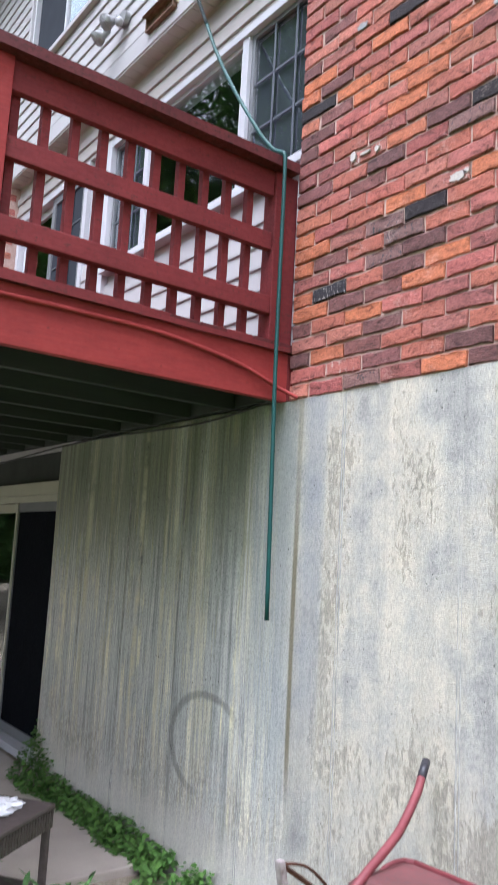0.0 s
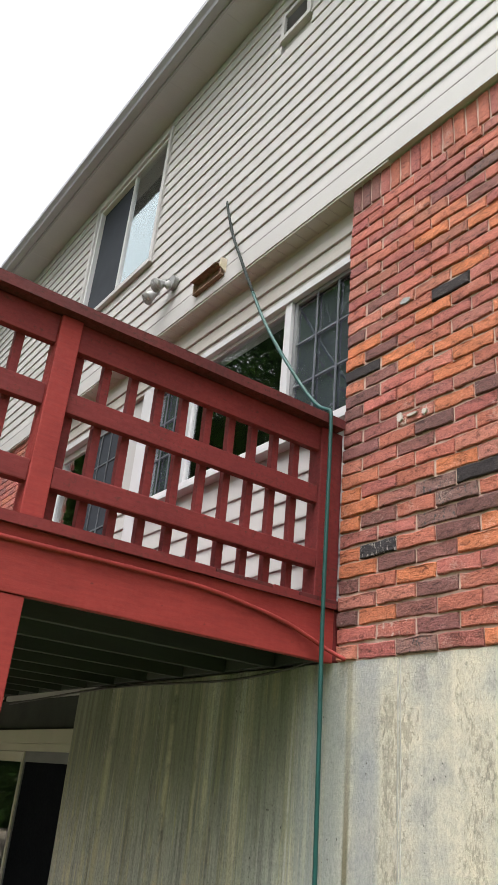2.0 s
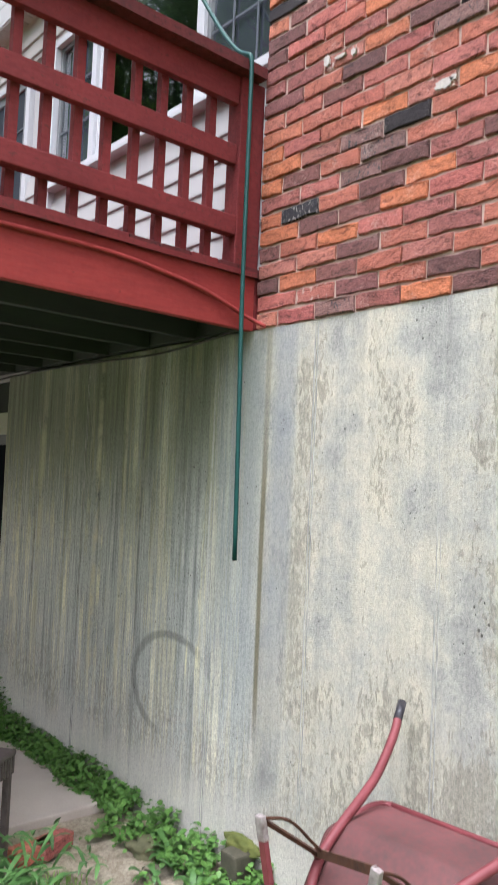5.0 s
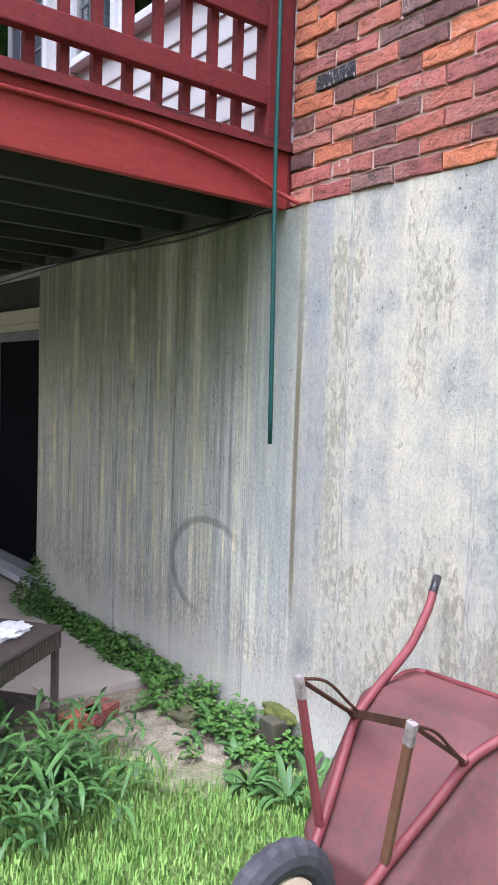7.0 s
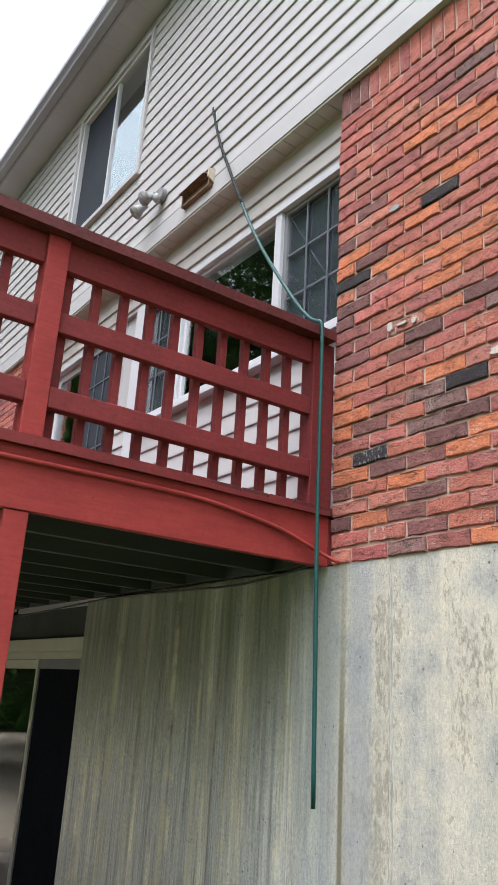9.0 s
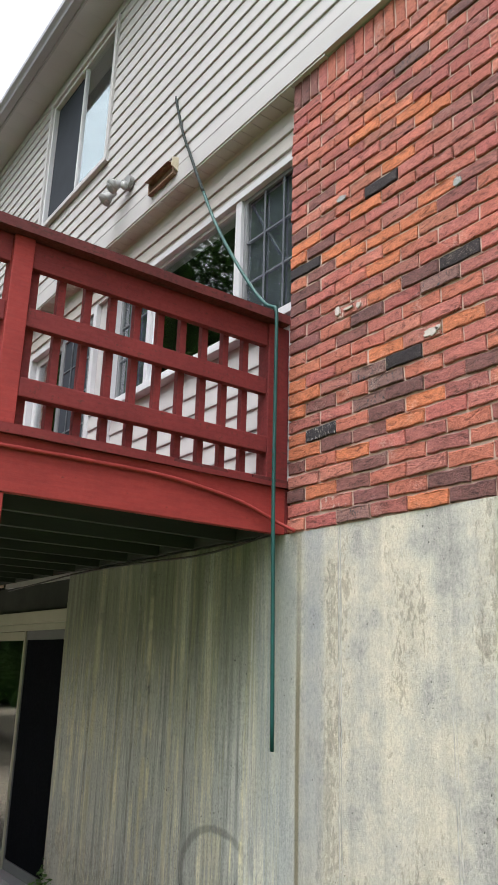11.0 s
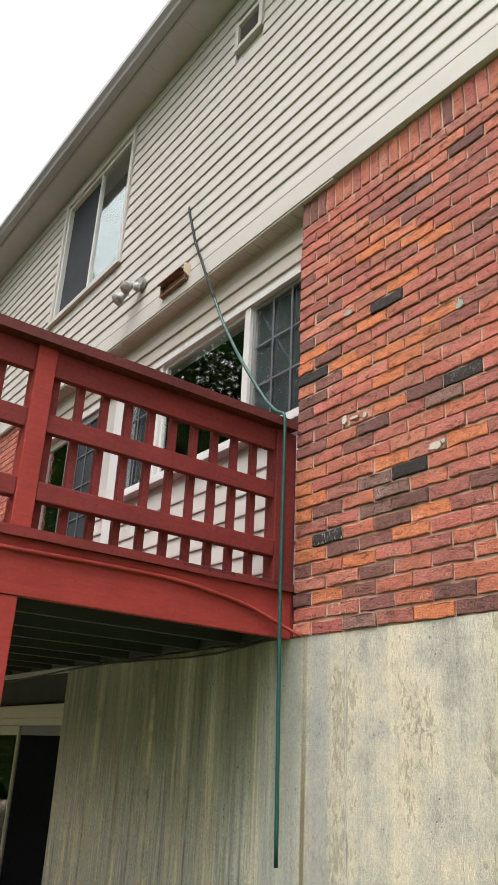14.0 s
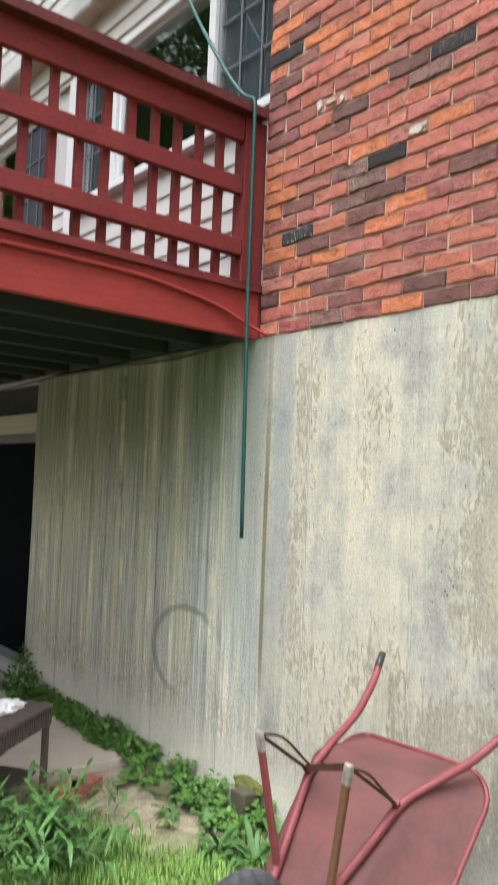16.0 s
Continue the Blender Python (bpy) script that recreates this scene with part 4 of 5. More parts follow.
for i in range(n):
    xa, xb = LEFT + (2.208 - LEFT) * i / n, LEFT + (2.208 - LEFT) * (i + 1) / n
    box(bm, xa, xb, OUT - 0.042, OUT + 0.108, 3.389, 3.437)
bmesh.ops.remove_doubles(bm, verts=bm.verts[:], dist=0.0005)
for v in bm.verts:
    v.co.z += 0.003 * noise.noise((v.co.x * 3, v.co.y * 8, 1))
    v.co.y += 0.004 * noise.noise((v.co.x * 4, v.co.z * 8, 6))
part("cap", bm, M_RED_WORN, railing, "weathered flat cap rail")
held(railing)

# painted cable along the rim, dipping to the wall
bm = bmesh.new()
tube(bm, smooth_line([(LEFT, OUT - 0.011, 2.462), (0.69, OUT - 0.011, 2.462), (1.1, OUT - 0.011, 2.466), (1.5, OUT - 0.011, 2.464),
                      (1.78, OUT - 0.011, 2.435), (1.95, OUT - 0.012, 2.405), (2.06, OUT - 0.018, 2.37), (2.15, OUT - 0.03, 2.335), (2.214, 2.49, 2.292)], 6), 0.0095, 8)
thing("painted_cable", bm, M_RED_RIM, "red painted cable stapled along the deck rim", "cable", smooth=True)
# sagging wire at the top of the concrete
bm = bmesh.new()
tube(bm, smooth_line([(2.19, 2.64, 2.30), (2.20, 2.9, 2.272), (2.205, 3.3, 2.252), (2.205, 3.8, 2.262), (2.205, 4.4, 2.275), (2.205, 5.0, 2.27), (2.23, 5.6, 2.26), (2.3, 6.6, 2.25)], 6), 0.006, 6)
thing("sagging_wire", bm, M_CABLE, "dark wire sagging along the wall under the deck", "wire", smooth=True)

# ---- hose from the wall over the railing ----
bm = bmesh.new()
up_line = [(2.225, 3.915, 5.735), (2.196, 3.912, 5.725), (2.19, 3.829, 5.493), (2.177, 3.731, 5.274), (2.164, 3.61, 5.051), (2.152, 3.497, 4.841), (2.137, 3.36, 4.597)]
down_line = [(2.137, 3.36, 4.597), (2.124, 3.244, 4.392), (2.11, 3.111, 4.181), (2.097, 2.99, 4.006), (2.083, 2.864, 3.836), (2.092, 2.772, 3.698), (2.095, 2.69, 3.588), (2.098, 2.61, 3.500), (2.093, 2.55, 3.462),
             (2.095, 2.520, 3.435), (2.096, 2.515, 3.333), (2.095, 2.513, 2.924), (2.091, 2.506, 2.414), (2.084, 2.485, 1.903), (2.076, 2.462, 1.309)]
hose = holder("hanging_hose", (2.04, 2.46, 1.32), "green rubber hose from the siding hanging over the deck rail", "hose")
tube(bm, smooth_line(up_line, 5), 0.0100, 8)
part("hose_upper", bm, M_HOSE_GREY, hose, "dark grey upper run", smooth=True)
bm = bmesh.new()
tube(bm, smooth_line(down_line, 5), 0.0100, 8)
part("hose_lower", bm, M_HOSE, hose, smooth=True)
held(hose)


# ---- fittings on the siding ----
def ball(bm, at, r, squash=(1, 1, 1), seg=14):
    m = Matrix.Translation(at) @ Matrix.Diagonal((*squash, 1))
    bmesh.ops.create_uvsphere(bm, u_segments=seg, v_segments=seg // 2 + 2, radius=r, matrix=m)


lamp = holder("flood_light", (UP, 4.62, 5.33), "white twin-head floodlight with a grey arm on the siding", "light")
bm = bmesh.new()
tube(bm, [(UP - 0.012, 4.56, 5.335), (UP - 0.05, 4.56, 5.335)], 0.06, 18)
part("mount_plate", bm, M_LAMP_GREY, lamp)
heads = (((UP - 0.10, 4.60, 5.315), (-0.75, -0.05, -0.60)), ((UP - 0.11, 4.71, 5.265), (-0.60, 0.15, -0.75)))
for at, aim in heads:
    a, p = Vector(aim).normalized(), Vector(at)
    bm = bmesh.new()
    tube(bm, [p - 0.05 * a, p - 0.045 * a, p + 0.0 * a, p + 0.05 * a, p + 0.075 * a, p + 0.07 * a], [0.02, 0.026, 0.03, 0.05, 0.058, 0.052], 18)
    head = part("lamp_head", bm, M_LAMP, lamp, smooth=True)
    bm = bmesh.new()
    tube(bm, [p + 0.058 * a, p + 0.066 * a], [0.046, 0.042], 16)
    part("lens", bm, M_LAMP, head)
    bm = bmesh.new()
    tube(bm, smooth_line([(UP - 0.045, 4.57, 5.33), (UP - 0.08, 4.59, 5.345), p - 0.05 * a], 4), 0.013, 8)
    part("arm", bm, M_LAMP_GREY, lamp, smooth=True)
bm = bmesh.new()
ball(bm, (UP - 0.075, 4.545, 5.285), 0.03, (1, 1, 1.3))
part("sensor", bm, M_LAMP, lamp, smooth=True)
held(lamp)

duct = holder("dryer_vent", (UP, 4.1, 5.08), "open rusty rectangular vent outlet with a broken hood", "vent")
y0, y1, z0, z1 = 3.83, 4.19, 5.015, 5.125
frame_bars("vent_frame", UP - 0.045, UP + 0.004, y0, y1, z0, z1, 0.012, M_DUCT, duct)
part("vent_throat", boxes((UP - 0.016, UP - 0.0155, y0 + 0.012, y1 - 0.012, z0 + 0.012, z1 - 0.012)), M_DUCT, duct)
bm = bmesh.new()
prism(bm, [(UP - 0.012, z1 + 0.002), (UP - 0.075, z1 - 0.008), (UP - 0.077, z1 - 0.012), (UP - 0.012, z1 - 0.002)], y0 + 0.03, y1)
part("hood", bm, M_DUCT, duct)
bm = bmesh.new()
prism(bm, [(UP - 0.012, z1 + 0.02), (UP - 0.06, z1 + 0.012), (UP - 0.065, z0 + 0.05), (UP - 0.012, z0 + 0.02)], y0 - 0.02, y0 - 0.008)
part("hood_cheek", bm, M_DUCT_RIM, duct, "yellowed cracked side of the hood")
held(duct)

# ---- upturned wheelbarrow leaning on the wall ----
barrow = holder("wheelbarrow", (1.5, 1.33, 0.0), "faded red steel wheelbarrow upturned against the concrete wall", "wheelbarrow")
PIV = Vector((1.701, 1.391, 0.590))
U, SIDE, NRM = Vector((0.743, 0.080, 0.664)), Vector((-0.127, 0.992, 0.023)), Vector((-0.657, -0.102, 0.747))
bw = lambda u, s, n: PIV + u * U + s * SIDE + n * NRM
runs = {1: [(-0.56, 0.045, 0.03), (-0.45, 0.075, 0.005), (-0.3, 0.105, 0), (-0.12, 0.148, 0), (0.0, 0.174, 0), (0.12, 0.172, -0.015), (0.22, 0.17, -0.04), (0.32, 0.178, -0.07), (0.46, 0.20, -0.09), (0.53, 0.217, -0.093)],
        -1: [(-0.56, -0.045, 0.03), (-0.45, -0.075, 0.005), (-0.3, -0.105, 0), (-0.12, -0.148, 0), (0.0, -0.174, 0), (0.07, -0.205, -0.008), (0.18, -0.26, -0.04), (0.265, -0.295, -0.07), (0.40, -0.345, -0.09), (0.50, -0.37, -0.093)]}
for s in (1, -1):
    bm = bmesh.new()
    tube(bm, smooth_line([bw(*q) for q in runs[s]], 6), 0.0145, 10)
    h = part("handle", bm, M_TUBE, barrow, "bent tubular handle", smooth=True)
    bm = bmesh.new()
    a, b = bw(*runs[s][-2]), bw(*runs[s][-1])
    tube(bm, [a.lerp(b, 0.9), b + 0.9 * (b - a)], 0.0150, 10)
    part("grip", bm, M_GRIP, h, smooth=True)


def strap(bm, a, b, w, t, side):
    a, b = Vector(a), Vector(b)
    d = (b - a).normalized()
    s = Vector(side)
    s = (s - s.dot(d) * d).normalized()
    n = d.cross(s)
    v = [bm.verts.new(p + i * w / 2 * s + j * t / 2 * n) for p in (a, b) for i, j in ((-1, -1), (1, -1), (1, 1), (-1, 1))]
    for f in ((3, 2, 1, 0), (4, 5, 6, 7), (0, 1, 5, 4), (1, 2, 6, 5), (2, 3, 7, 6), (3, 0, 4, 7)):
        bm.faces.new([v[i] for i in f])


feet = {1: bw(-0.079, 0.1715, 0.323), -1: bw(-0.079, -0.1715, 0.323)}
for s in (1, -1):
    root = bw(-0.31, 0.102 * s, 0.01)
    bm = bmesh.new()
    strap(bm, root, feet[s], 0.024, 0.016, (0, 1, 0.0))
    soften(bm, 0.004)
    leg = part("leg", bm, M_TUBE if s > 0 else M_LEG, barrow)
    bm = bmesh.new()
    strap(bm, root.lerp(feet[s], 0.86), feet[s] + 0.008 * (feet[s] - root).normalized(), 0.027, 0.019, (0, 1, 0))
    soften(bm, 0.005)
    part("worn_foot", bm, M_CHIPPED, leg, "chipped bare metal foot")
    bm = bmesh.new()
    strap(bm, feet[s], bw(0.0, 0.172 * s, 0.02), 0.024, 0.010, (0, 1, 0.3))
    part("brace", bm, M_RUST, barrow, "rusty strap brace")
    bm = bmesh.new()
    tube(bm, [bw(0.0, 0.172 * s, 0.012), bw(0.0, 0.174 * s, 0.032)], 0.014, 8)
    part("bolt", bm, M_TUBE, barrow)
bm = bmesh.new()
strap(bm, bw(0.0, 0.172, 0.03), feet[-1], 0.022, 0.010, (0, 0, 1))
part("brace", bm, M_RUST, barrow, "rusty strap brace")
for a, b, lift in ((feet[1], bw(0.0, 0.13, 0.03), 0.035), (feet[-1], bw(0.0, -0.172, 0.02), 0.02)):
    bm = bmesh.new()
    tube(bm, smooth_line([a, a.lerp(b, 0.35) + Vector((0, -0.01, lift)), a.lerp(b, 0.75) + Vector((0, 0, lift * 0.4)), b], 5), 0.0045, 7)
    part("tension_rod", bm, M_RUST, barrow, "thin rusty bent rod", smooth=True)
# tray: bottom, sloping sides and a rolled rim, open side down
bm = bmesh.new()
def loop(u0, u1, s0, s1, n0, n1, r, k=5):
    """A rounded oblong, (u0, s0, n0) at its wheel end and (u1, s1, n1) at its handle end."""
    out = []
    for cu, cs, a0 in ((u1 - r, 1, 0), (u0 + r, 1, 90), (u0 + r, -1, 180), (u1 - r, -1, 270)):
        for i in range(k + 1):
            a = radians(a0 + 90 * i / k)
            half = (s1 if cu > (u0 + u1) / 2 else s0) - r
            u = cu + r * math.cos(a)
            out.append(bw(u, -0.05 * (n0 < -0.1) + cs * half + r * math.sin(a), n0 + (n1 - n0) * (u - u0) / (u1 - u0)))
    return out
rings = [[bm.verts.new(p) for p in loop(*q)] for q in ((-0.34, 0.12, 0.15, 0.20, -0.022, -0.022, 0.05), (-0.36, 0.135, 0.165, 0.215, -0.03, -0.03, 0.06),
                                                        (-0.48, 0.262, 0.23, 0.278, -0.30, -0.15, 0.10), (-0.50, 0.278, 0.245, 0.294, -0.302, -0.152, 0.11))]
bm.faces.new(rings[0])
for p, q in zip(rings, rings[1:]):
    for i in range(len(p)):
        bm.faces.new((p[i], q[i], q[(i + 1) % len(p)], p[(i + 1) % len(p)]))
bmesh.ops.recalc_face_normals(bm, faces=bm.faces[:])
bmesh.ops.solidify(bm, geom=bm.faces[:], thickness=0.003)
tray = part("tray", bm, M_BARROW, barrow, "dull red pressed steel tray seen from beneath", smooth=True)
bm = bmesh.new()
rim = loop(-0.50, 0.278, 0.245, 0.294, -0.302, -0.152, 0.11)
tube(bm, rim + rim[:1], 0.009, 7)
part("rim", bm, M_TUBE, tray, smooth=True)
# wheel held in the air by the handle ends
hub = bw(-0.545, 0.045, 0.075)
wheel = new("wheel")
wheel.location, wheel.parent = (0, 0, 0), barrow
bm = bmesh.new()
R0, r0 = 0.135, 0.042
vs = [[bm.verts.new(hub + Vector((0, r0 * math.sin(b) * 0.95, 0)) + (R0 + r0 * math.cos(b) + (0.005 if (i % 2 and abs(math.sin(b)) < 0.75 and math.cos(b) > 0) else 0)) * Vector((math.cos(a), 0, math.sin(a))))
       for b in (2 * math.pi * j / 12 for j in range(12))] for i, a in enumerate(2 * math.pi * i / 48 for i in range(48))]
for i in range(48):
    for j in range(12):
        bm.faces.new((vs[i][j], vs[(i + 1) % 48][j], vs[(i + 1) % 48][(j + 1) % 12], vs[i][(j + 1) % 12]))
bmesh.ops.recalc_face_normals(bm, faces=bm.faces[:])
part("tyre", bm, M_TYRE, wheel, "scuffed black rubber tyre")
bm = bmesh.new()
tube(bm, [hub + Vector((0, q, 0)) for q in (-0.035, -0.03, 0.03, 0.035)], [0.085, 0.102, 0.102, 0.085], 24)
part("rim_disc", bm, M_HUB, wheel, "cream painted wheel disc")
bm = bmesh.new()
tube(bm, [hub + Vector((0, -0.06, 0)), hub + Vector((0, 0.06, 0))], 0.012, 10)
part("axle", bm, M_RUST, wheel)
held(barrow)

# ---- wicker side table ----
tm = Matrix.Translation((1.515, 3.155, 0.025)) @ Matrix.Rotation(radians(37), 4, "Z")
table = holder("wicker_table", (1.515, 3.155, 0.0), "low brown resin wicker side table on the patio edge", "table")
def tpart(name, s, w=0.004, mat=M_WICKER, label=""):
    bm = boxes(s)
    soften(bm, w)
    bm.transform(tm)
    return part(name, bm, mat, table, label)
TW, TD, TH = 0.56, 0.42, 0.445
tpart("tabletop", (-TW, 0, 0, TD, TH - 0.025, TH), 0.011)
for i in range(26):
    x = -TW + 0.012 + i * (TW - 0.024) / 25
    tpart("apron_strand", (x - 0.008, x + 0.008, 0.006, 0.016 + 0.003 * (i % 2), TH - 0.10, TH - 0.027), 0.003)
for i in range(20):
    y = 0.02 + i * (TD - 0.04) / 19
    tpart("apron_strand", (-0.016 - 0.003 * (i % 2), -0.006, y - 0.008, y + 0.008, TH - 0.10, TH - 0.027), 0.003)
for x, y in ((-0.045, 0.005), (-TW + 0.005, 0.005), (-0.045, TD - 0.045), (-TW + 0.005, TD - 0.045)):
    tpart("leg", (x + 0.005, x + 0.035, y + 0.005, y + 0.035, 0.0, TH - 0.026), 0.008)
tpart("shelf", (-TW + 0.05, -0.05, 0.05, TD - 0.05, 0.12, 0.135), 0.003)
held(table)
bm = bmesh.new()
bmesh.ops.create_icosphere(bm, subdivisions=4, radius=1.0)
for v in bm.verts:
    k = 1 + 0.45 * noise.noise(v.co * 2.2) + 0.25 * noise.noise(v.co * 6)
    v.co = Vector((v.co.x * 0.12 * k, v.co.y * 0.07 * k, max(v.co.z, -0.4) * 0.022 * k))
bm.transform(tm @ Matrix.Translation((-0.20, 0.16, TH + 0.012)))
thing("crumpled_cloth", bm, M_PAPER, "crumpled white cloth lying on the wicker table", "cloth")

# ---- loose bits by the wall ----
for at, turn in (((1.69, 3.14, 0.035), 25), ((1.60, 3.13, 0.035), 8)):
    bm = boxes((-0.095, 0.095, -0.045, 0.045, -0.03, 0.032))
    soften(bm, 0.004)
    bm.transform(Matrix.Translation(at) @ Matrix.Rotation(radians(turn), 4, "Z"))
    thing("loose_brick", bm, M_BRICK, "loose red brick lying at the edge of the patio", "brick", group="loose bricks")


def lump(name, at, size, mat, label, category, seed):
    bm = bmesh.new()
    bmesh.ops.create_icosphere(bm, subdivisions=4, radius=1.0)
    for v in bm.verts:
        p = v.co * 1.6 + Vector((seed, 0, 0))
        k = 1 + 0.35 * noise.noise(p) + 0.15 * noise.noise(p * 3.5)
        v.co = Vector((at[0] + v.co.x * size[0] * k, at[1] + v.co.y * size[1] * k, at[2] + v.co.z * size[2] * k))
    return thing(name, bm, mat, label, category, smooth=True)


lump("mossy_stone", (2.03, 2.92, 0.0), (0.075, 0.085, 0.05), M_MOSS_DARK, "dark mossy stone half sunk in the soil", "stone", 3)
bm = soft_box(2.10, 2.205, 2.40, 2.50, -0.02, 0.15, 0.012)
thing("stone_block", bm, M_STUMP, "weathered block standing against the wall", "stone")
lump("moss_cushion", (2.19, 2.475, 0.15), (0.035, 0.095, 0.035), M_MOSS, "yellow-green moss cushion on the block", "moss", 8)


# ---- plants ----
def leaf_blade(verts, faces, base, direction, length, width, droop, lift):
    """A folded, tapering leaf of five sections."""
    d = Vector((direction[0], direction[1], 0)).normalized()
    s = Vector((-d.y, d.x, 0))
    i0 = len(verts)
    steps = 4
    for i in range(steps + 1):
        t = i / steps
        w = width * math.sin(math.pi * (0.12 + 0.86 * t)) * 0.5
        p = Vector(base) + d * length * t * (1 - 0.25 * t) + Vector((0, 0, lift * length * t - droop * length * t * t))
        verts += [tuple(p - s * w + Vector((0, 0, 0.25 * w))), tuple(p), tuple(p + s * w + Vector((0, 0, 0.25 * w)))]
    for i in range(steps):
        a = i0 + 3 * i
        faces += [(a, a + 1, a + 4, a + 3), (a + 1, a + 2, a + 5, a + 4)]


def leaf_mesh(name, verts, faces, mat):
    me = bpy.data.meshes.new(name)
    me.from_pydata(verts, [], faces)
    me.materials.append(mat)
    me.polygons.foreach_set("use_smooth", [True] * len(me.polygons))
    return me


rnd = random.Random(21)
# creeping broad-leaved weeds along the foot of the wall
v, f = [], []
for i in range(5200):
    y = 2.3 + 2.8 * rnd.random()
    clump = 0.5 + 0.5 * noise.noise((y * 3.1, 0, 0))
    spread = 0.10 + 0.13 * clump + (0.34 * max(0, noise.noise((y * 9, 5, 1)) + 0.35) if y < 3.25 else 0.0) + (0.05 if y > 4.7 else 0)
    q = rnd.random() ** 1.3
    x = 2.215 - spread * q
    if y < 3.3 and noise.noise((x * 7, y * 7, 2)) < -0.12:
        continue
    tall = 0.05 + 0.11 * clump + (0.34 * max(0, y - 4.75) / 0.35)
    z = 0.015 + (1 - q) * tall * rnd.uniform(0.2, 1)
    a = rnd.uniform(0, 6.28)
    size = rnd.uniform(0.018, 0.042)
    leaf_blade(v, f, (x, y, z), (math.cos(a), math.sin(a)), size, size * rnd.uniform(0.6, 1.0), rnd.uniform(0.0, 0.6), rnd.uniform(-0.3, 0.7))
tagged(new("creeping_weeds", leaf_mesh("creeping_weeds", v, f, M_LEAF)), "creeping green weeds along the foot of the wall", "weeds", kind="stuff")


def tuft(name, at, count, reach, width, mat, label, seed, up=0.9):
    r = random.Random(seed)
    v, f = [], []
    for i in range(count):
        a = r.uniform(0, 6.28)
        k = r.uniform(0.55, 1.0)
        o = (at[0] + r.uniform(-0.03, 0.03), at[1] + r.uniform(-0.03, 0.03), at[2])
        leaf_blade(v, f, o, (math.cos(a), math.sin(a)), reach * k, width * r.uniform(0.7, 1.1), r.uniform(0.5, 1.0), up * r.uniform(0.7, 1.4))
    return tagged(new(name, leaf_mesh(name, v, f, mat)), label, "plant", "weed tufts")


for k, (x, y, c, reach) in enumerate(((2.08, 2.83, 16, 0.17), (2.05, 2.66, 14, 0.15), (2.0, 2.5, 14, 0.16), (2.14, 2.98, 12, 0.16), (1.88, 2.3, 18, 0.2), (1.95, 2.14, 18, 0.22), (2.15, 2.2, 12, 0.2), (2.12, 0.90, 14, 0.26), (1.93, 2.72, 10, 0.12))):
    tuft("weed_tuft", (x, y, 0.0), c, reach, 0.028, M_LEAF_DARK, "tuft of broad green weed blades by the wall", 50 + k)
# tall leafy plants near the patio corner
v, f = [], []
for i in range(85):
    x, y = 1.17 + rnd.gauss(0, 0.22), 2.66 + rnd.gauss(0, 0.18)
    height, a0 = rnd.uniform(0.12, 0.29), rnd.uniform(0, 6.28)
    for j in range(9):
        a = a0 + j * 2.4
        z = height * (0.25 + 0.75 * j / 8)
        leaf_blade(v, f, (x, y, z), (math.cos(a), math.sin(a)), rnd.uniform(0.07, 0.17), rnd.uniform(0.012, 0.026), rnd.uniform(0.2, 0.8), rnd.uniform(0.2, 1.0))
tagged(new("leafy_plants", leaf_mesh("leafy_plants", v, f, M_LEAF_DARK)), "clump of lance-leaved green plants at the patio corner", "plants", kind="stuff")
# lawn blades near the barrow
v, f = [], []
for i in range(42000):
    x, y = rnd.uniform(0.2, 2.2), rnd.uniform(0.4, 2.95)
    bare = noise.noise((x * 2.2, y * 2.2, 4)) + (0.75 * x + y - 3.75) * 1.6
    if bare > rnd.uniform(-0.2, 0.45) or min(x - 0.2, y - 0.4) < rnd.uniform(0, 0.6):
        continue
    a, h = rnd.uniform(0, 6.28), rnd.uniform(0.010, 0.032)
    lean = rnd.uniform(0.2, 0.9) * h
    i0, w = len(v), 0.0026
    cx, cy = math.cos(a), math.sin(a)
    v += [(x - cy * w, y + cx * w, -0.02), (x + cy * w, y - cx * w, -0.02), (x + cx * lean * 0.4 + cy * w, y + cy * lean * 0.4 - cx * w, h * 0.6), (x + cx * lean * 0.4 - cy * w, y + cy * lean * 0.4 + cx * w, h * 0.6), (x + cx * lean, y + cy * lean, h)]
    f += [(i0, i0 + 1, i0 + 2, i0 + 3), (i0 + 3, i0 + 2, i0 + 4)]
tagged(new("lawn_grass", leaf_mesh("lawn_grass", v, f, M_GRASS)), "thin sunlit lawn grass with bare gaps", "grass", kind="stuff")


# ---- trees across the yard, seen in the panes ----
def small_leaf(verts, faces, p, a, size, tilt):
    """Two folded triangles, enough for a leaf across the yard."""
    d, i0 = Vector((math.cos(a), math.sin(a), tilt)) * size, len(verts)
    s = Vector((-math.sin(a), math.cos(a), 0.3)) * size * 0.32
    verts += [tuple(p), tuple(p + 0.5 * d + s), tuple(p + d), tuple(p + 0.5 * d - s)]
    faces += [(i0, i0 + 1, i0 + 2), (i0, i0 + 2, i0 + 3)]


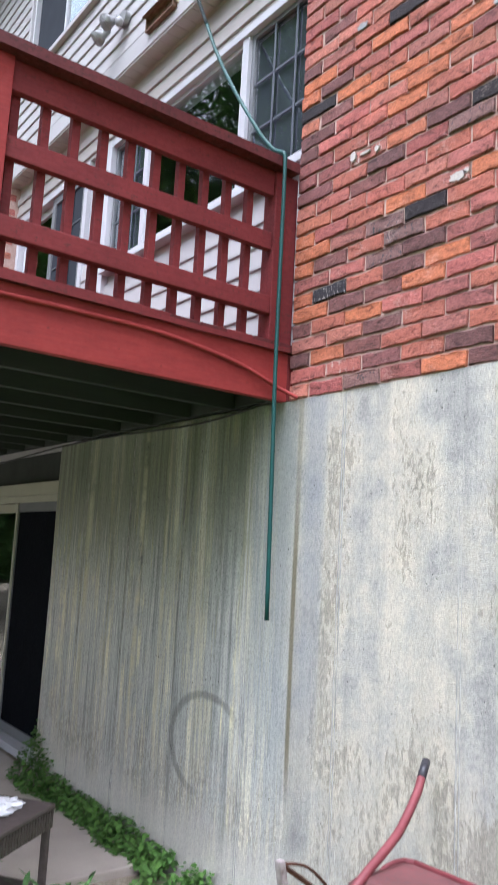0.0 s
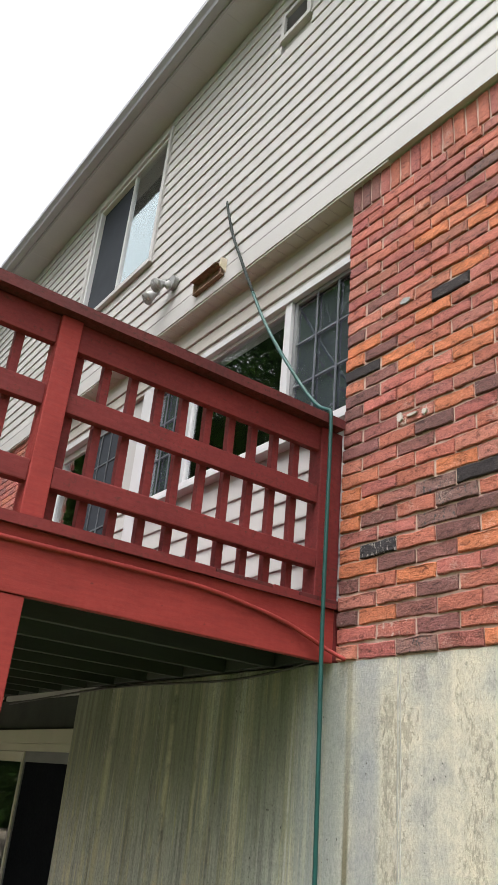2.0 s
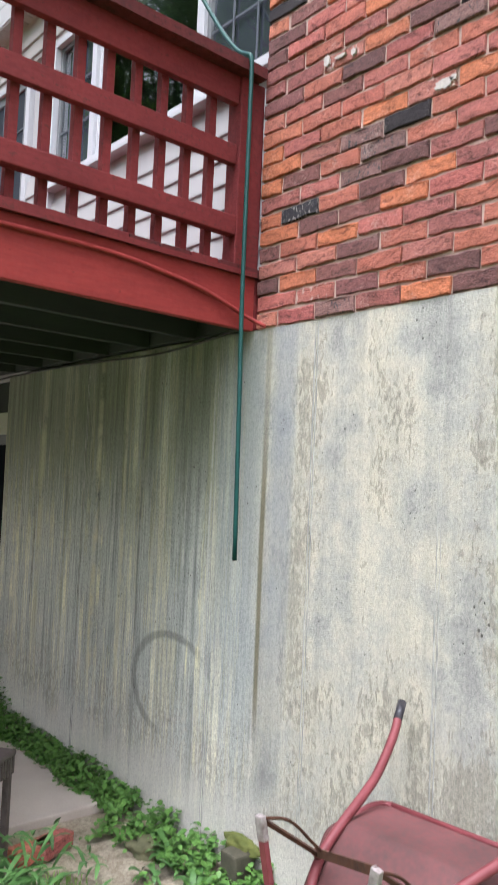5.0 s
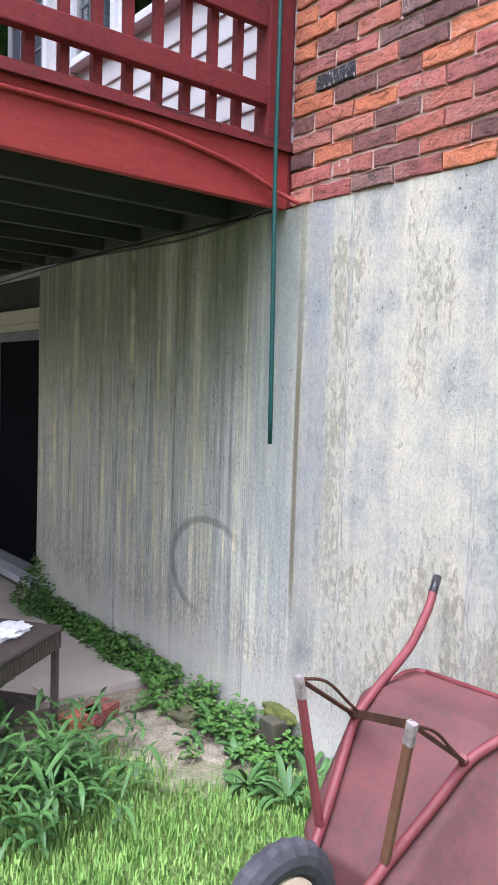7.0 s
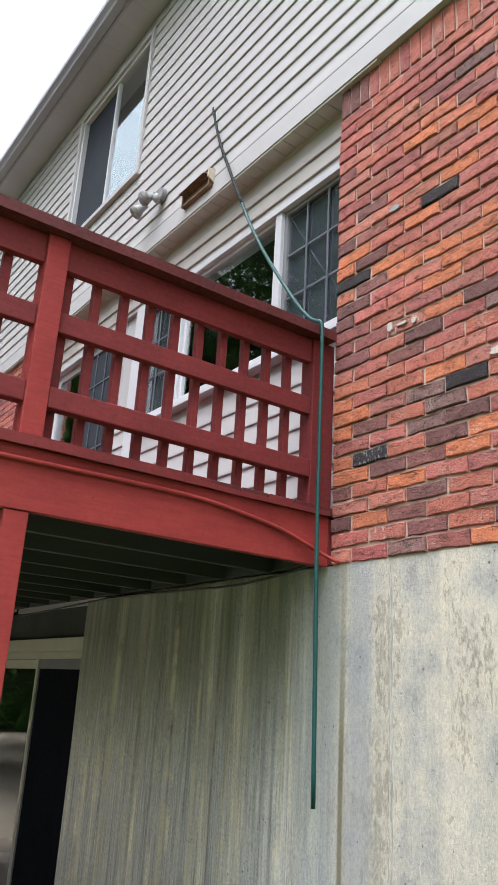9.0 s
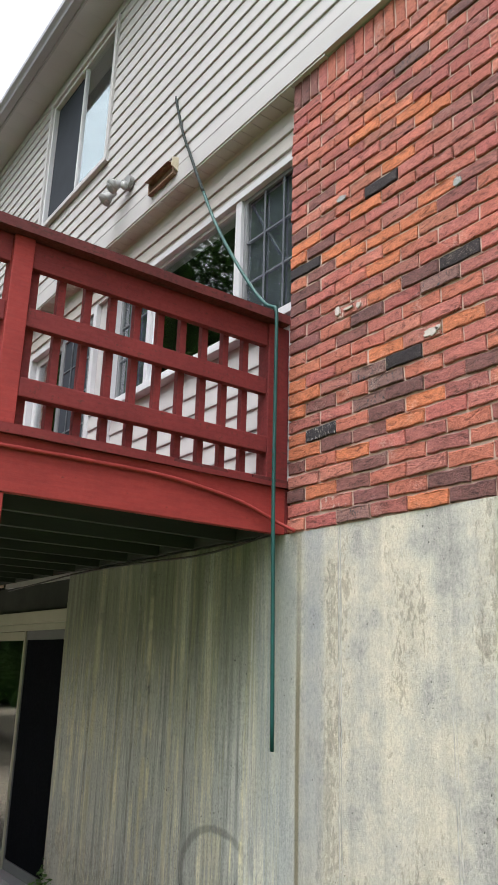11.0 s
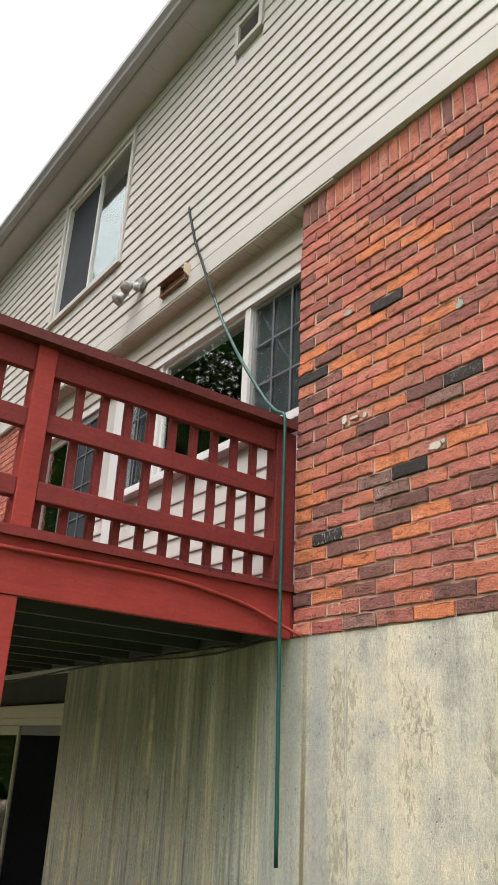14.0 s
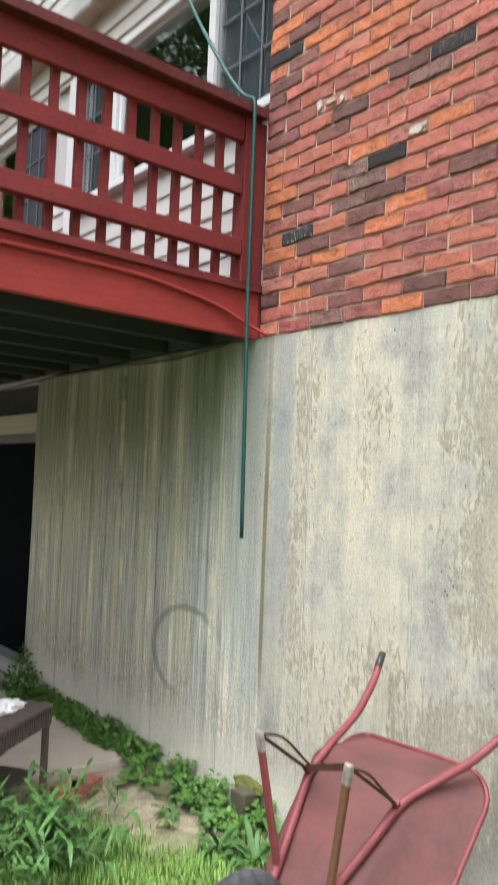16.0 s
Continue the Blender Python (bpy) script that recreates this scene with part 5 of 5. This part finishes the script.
def tree(at, height, seed, leaves):
    r = random.Random(seed)
    ob = holder("tree", at, "tall leafy green tree across the yard", "tree", group="yard trees")
    bm = bmesh.new()
    x, y, z = at
    tube(bm, [(x, y, z - 0.2), (x + 0.1, y, z + height * 0.3), (x, y + 0.1, z + height * 0.75)], [0.22, 0.16, 0.06], 9)
    part("trunk", bm, M_BARK, ob)
    tips = []
    for i in range(22):
        a, zz = r.uniform(0, 6.28), z + height * r.uniform(0.10, 0.95)
        reach = height * 0.26 * math.sqrt(max(0.08, 1 - ((zz - z) / height - 0.45) ** 2 * 2.6)) * r.uniform(0.6, 1.1)
        tips.append((x + reach * math.cos(a), y + reach * math.sin(a), zz + 0.25 * reach))
        bm = bmesh.new()
        tube(bm, [(x, y, zz - 0.2 * reach), tips[-1]], [0.05, 0.015], 5)
        part("limb", bm, M_BARK, ob)
    v, f = [], []
    for tx, ty, tz in tips:
        for i in range(leaves):
            t = r.random() ** 0.5
            o = Vector((r.gauss(0, 1), r.gauss(0, 1), r.gauss(0, 0.7))) * height * 0.055
            p = Vector((x + (tx - x) * t, y + (ty - y) * t, tz - (1 - t) * 0.3)) + o
            a = r.uniform(0, 6.28)
            small_leaf(v, f, p, a, r.uniform(0.09, 0.19), r.uniform(-0.7, 0.5))
    c = new("crown", leaf_mesh("crown", v, f, M_TREE_LEAF))
    c.parent = ob
    return held(ob)


for i, (x, y, h) in enumerate(((-3.0, 14.2, 10.6), (-6.8, 12.6, 14.5), (-0.8, 17.5, 9.5), (-10.2, 12.5, 13.5), (-10, 19, 12), (-5, 22, 12.5), (-9.5, 6.0, 8.5), (-13, 0.5, 10), (-14, -6, 10))):
    tree((x, y, 0), h, 70 + i, 3600 if i < 4 else 900)

# ragged woods closing the yard behind the camera
v, f = [], []
rnd = random.Random(90)
for i in range(16000):
    a = radians(rnd.uniform(95, 300))
    d = rnd.uniform(25, 32)
    x, y = d * math.cos(a), 4 + d * math.sin(a)
    tall = 1.0 if 1.88 < a < 2.5 and i % 2 else 0.0
    top = 5.5 + 8.0 * tall + 2.5 * noise.noise((a * 6, 0, 0)) + 1.5 * noise.noise((a * 21, 2, 0))
    b = rnd.uniform(0, 6.28)
    leaf_blade(v, f, (x, y, top * rnd.random() ** 0.8), (math.cos(b), math.sin(b)), rnd.uniform(0.7, 1.3), rnd.uniform(0.5, 0.9), 0.7, rnd.uniform(-0.4, 0.5))
tagged(new("far_woods", leaf_mesh("far_woods", v, f, M_TREE_LEAF)), "dense green woods beyond the yard", "woods", kind="stuff")
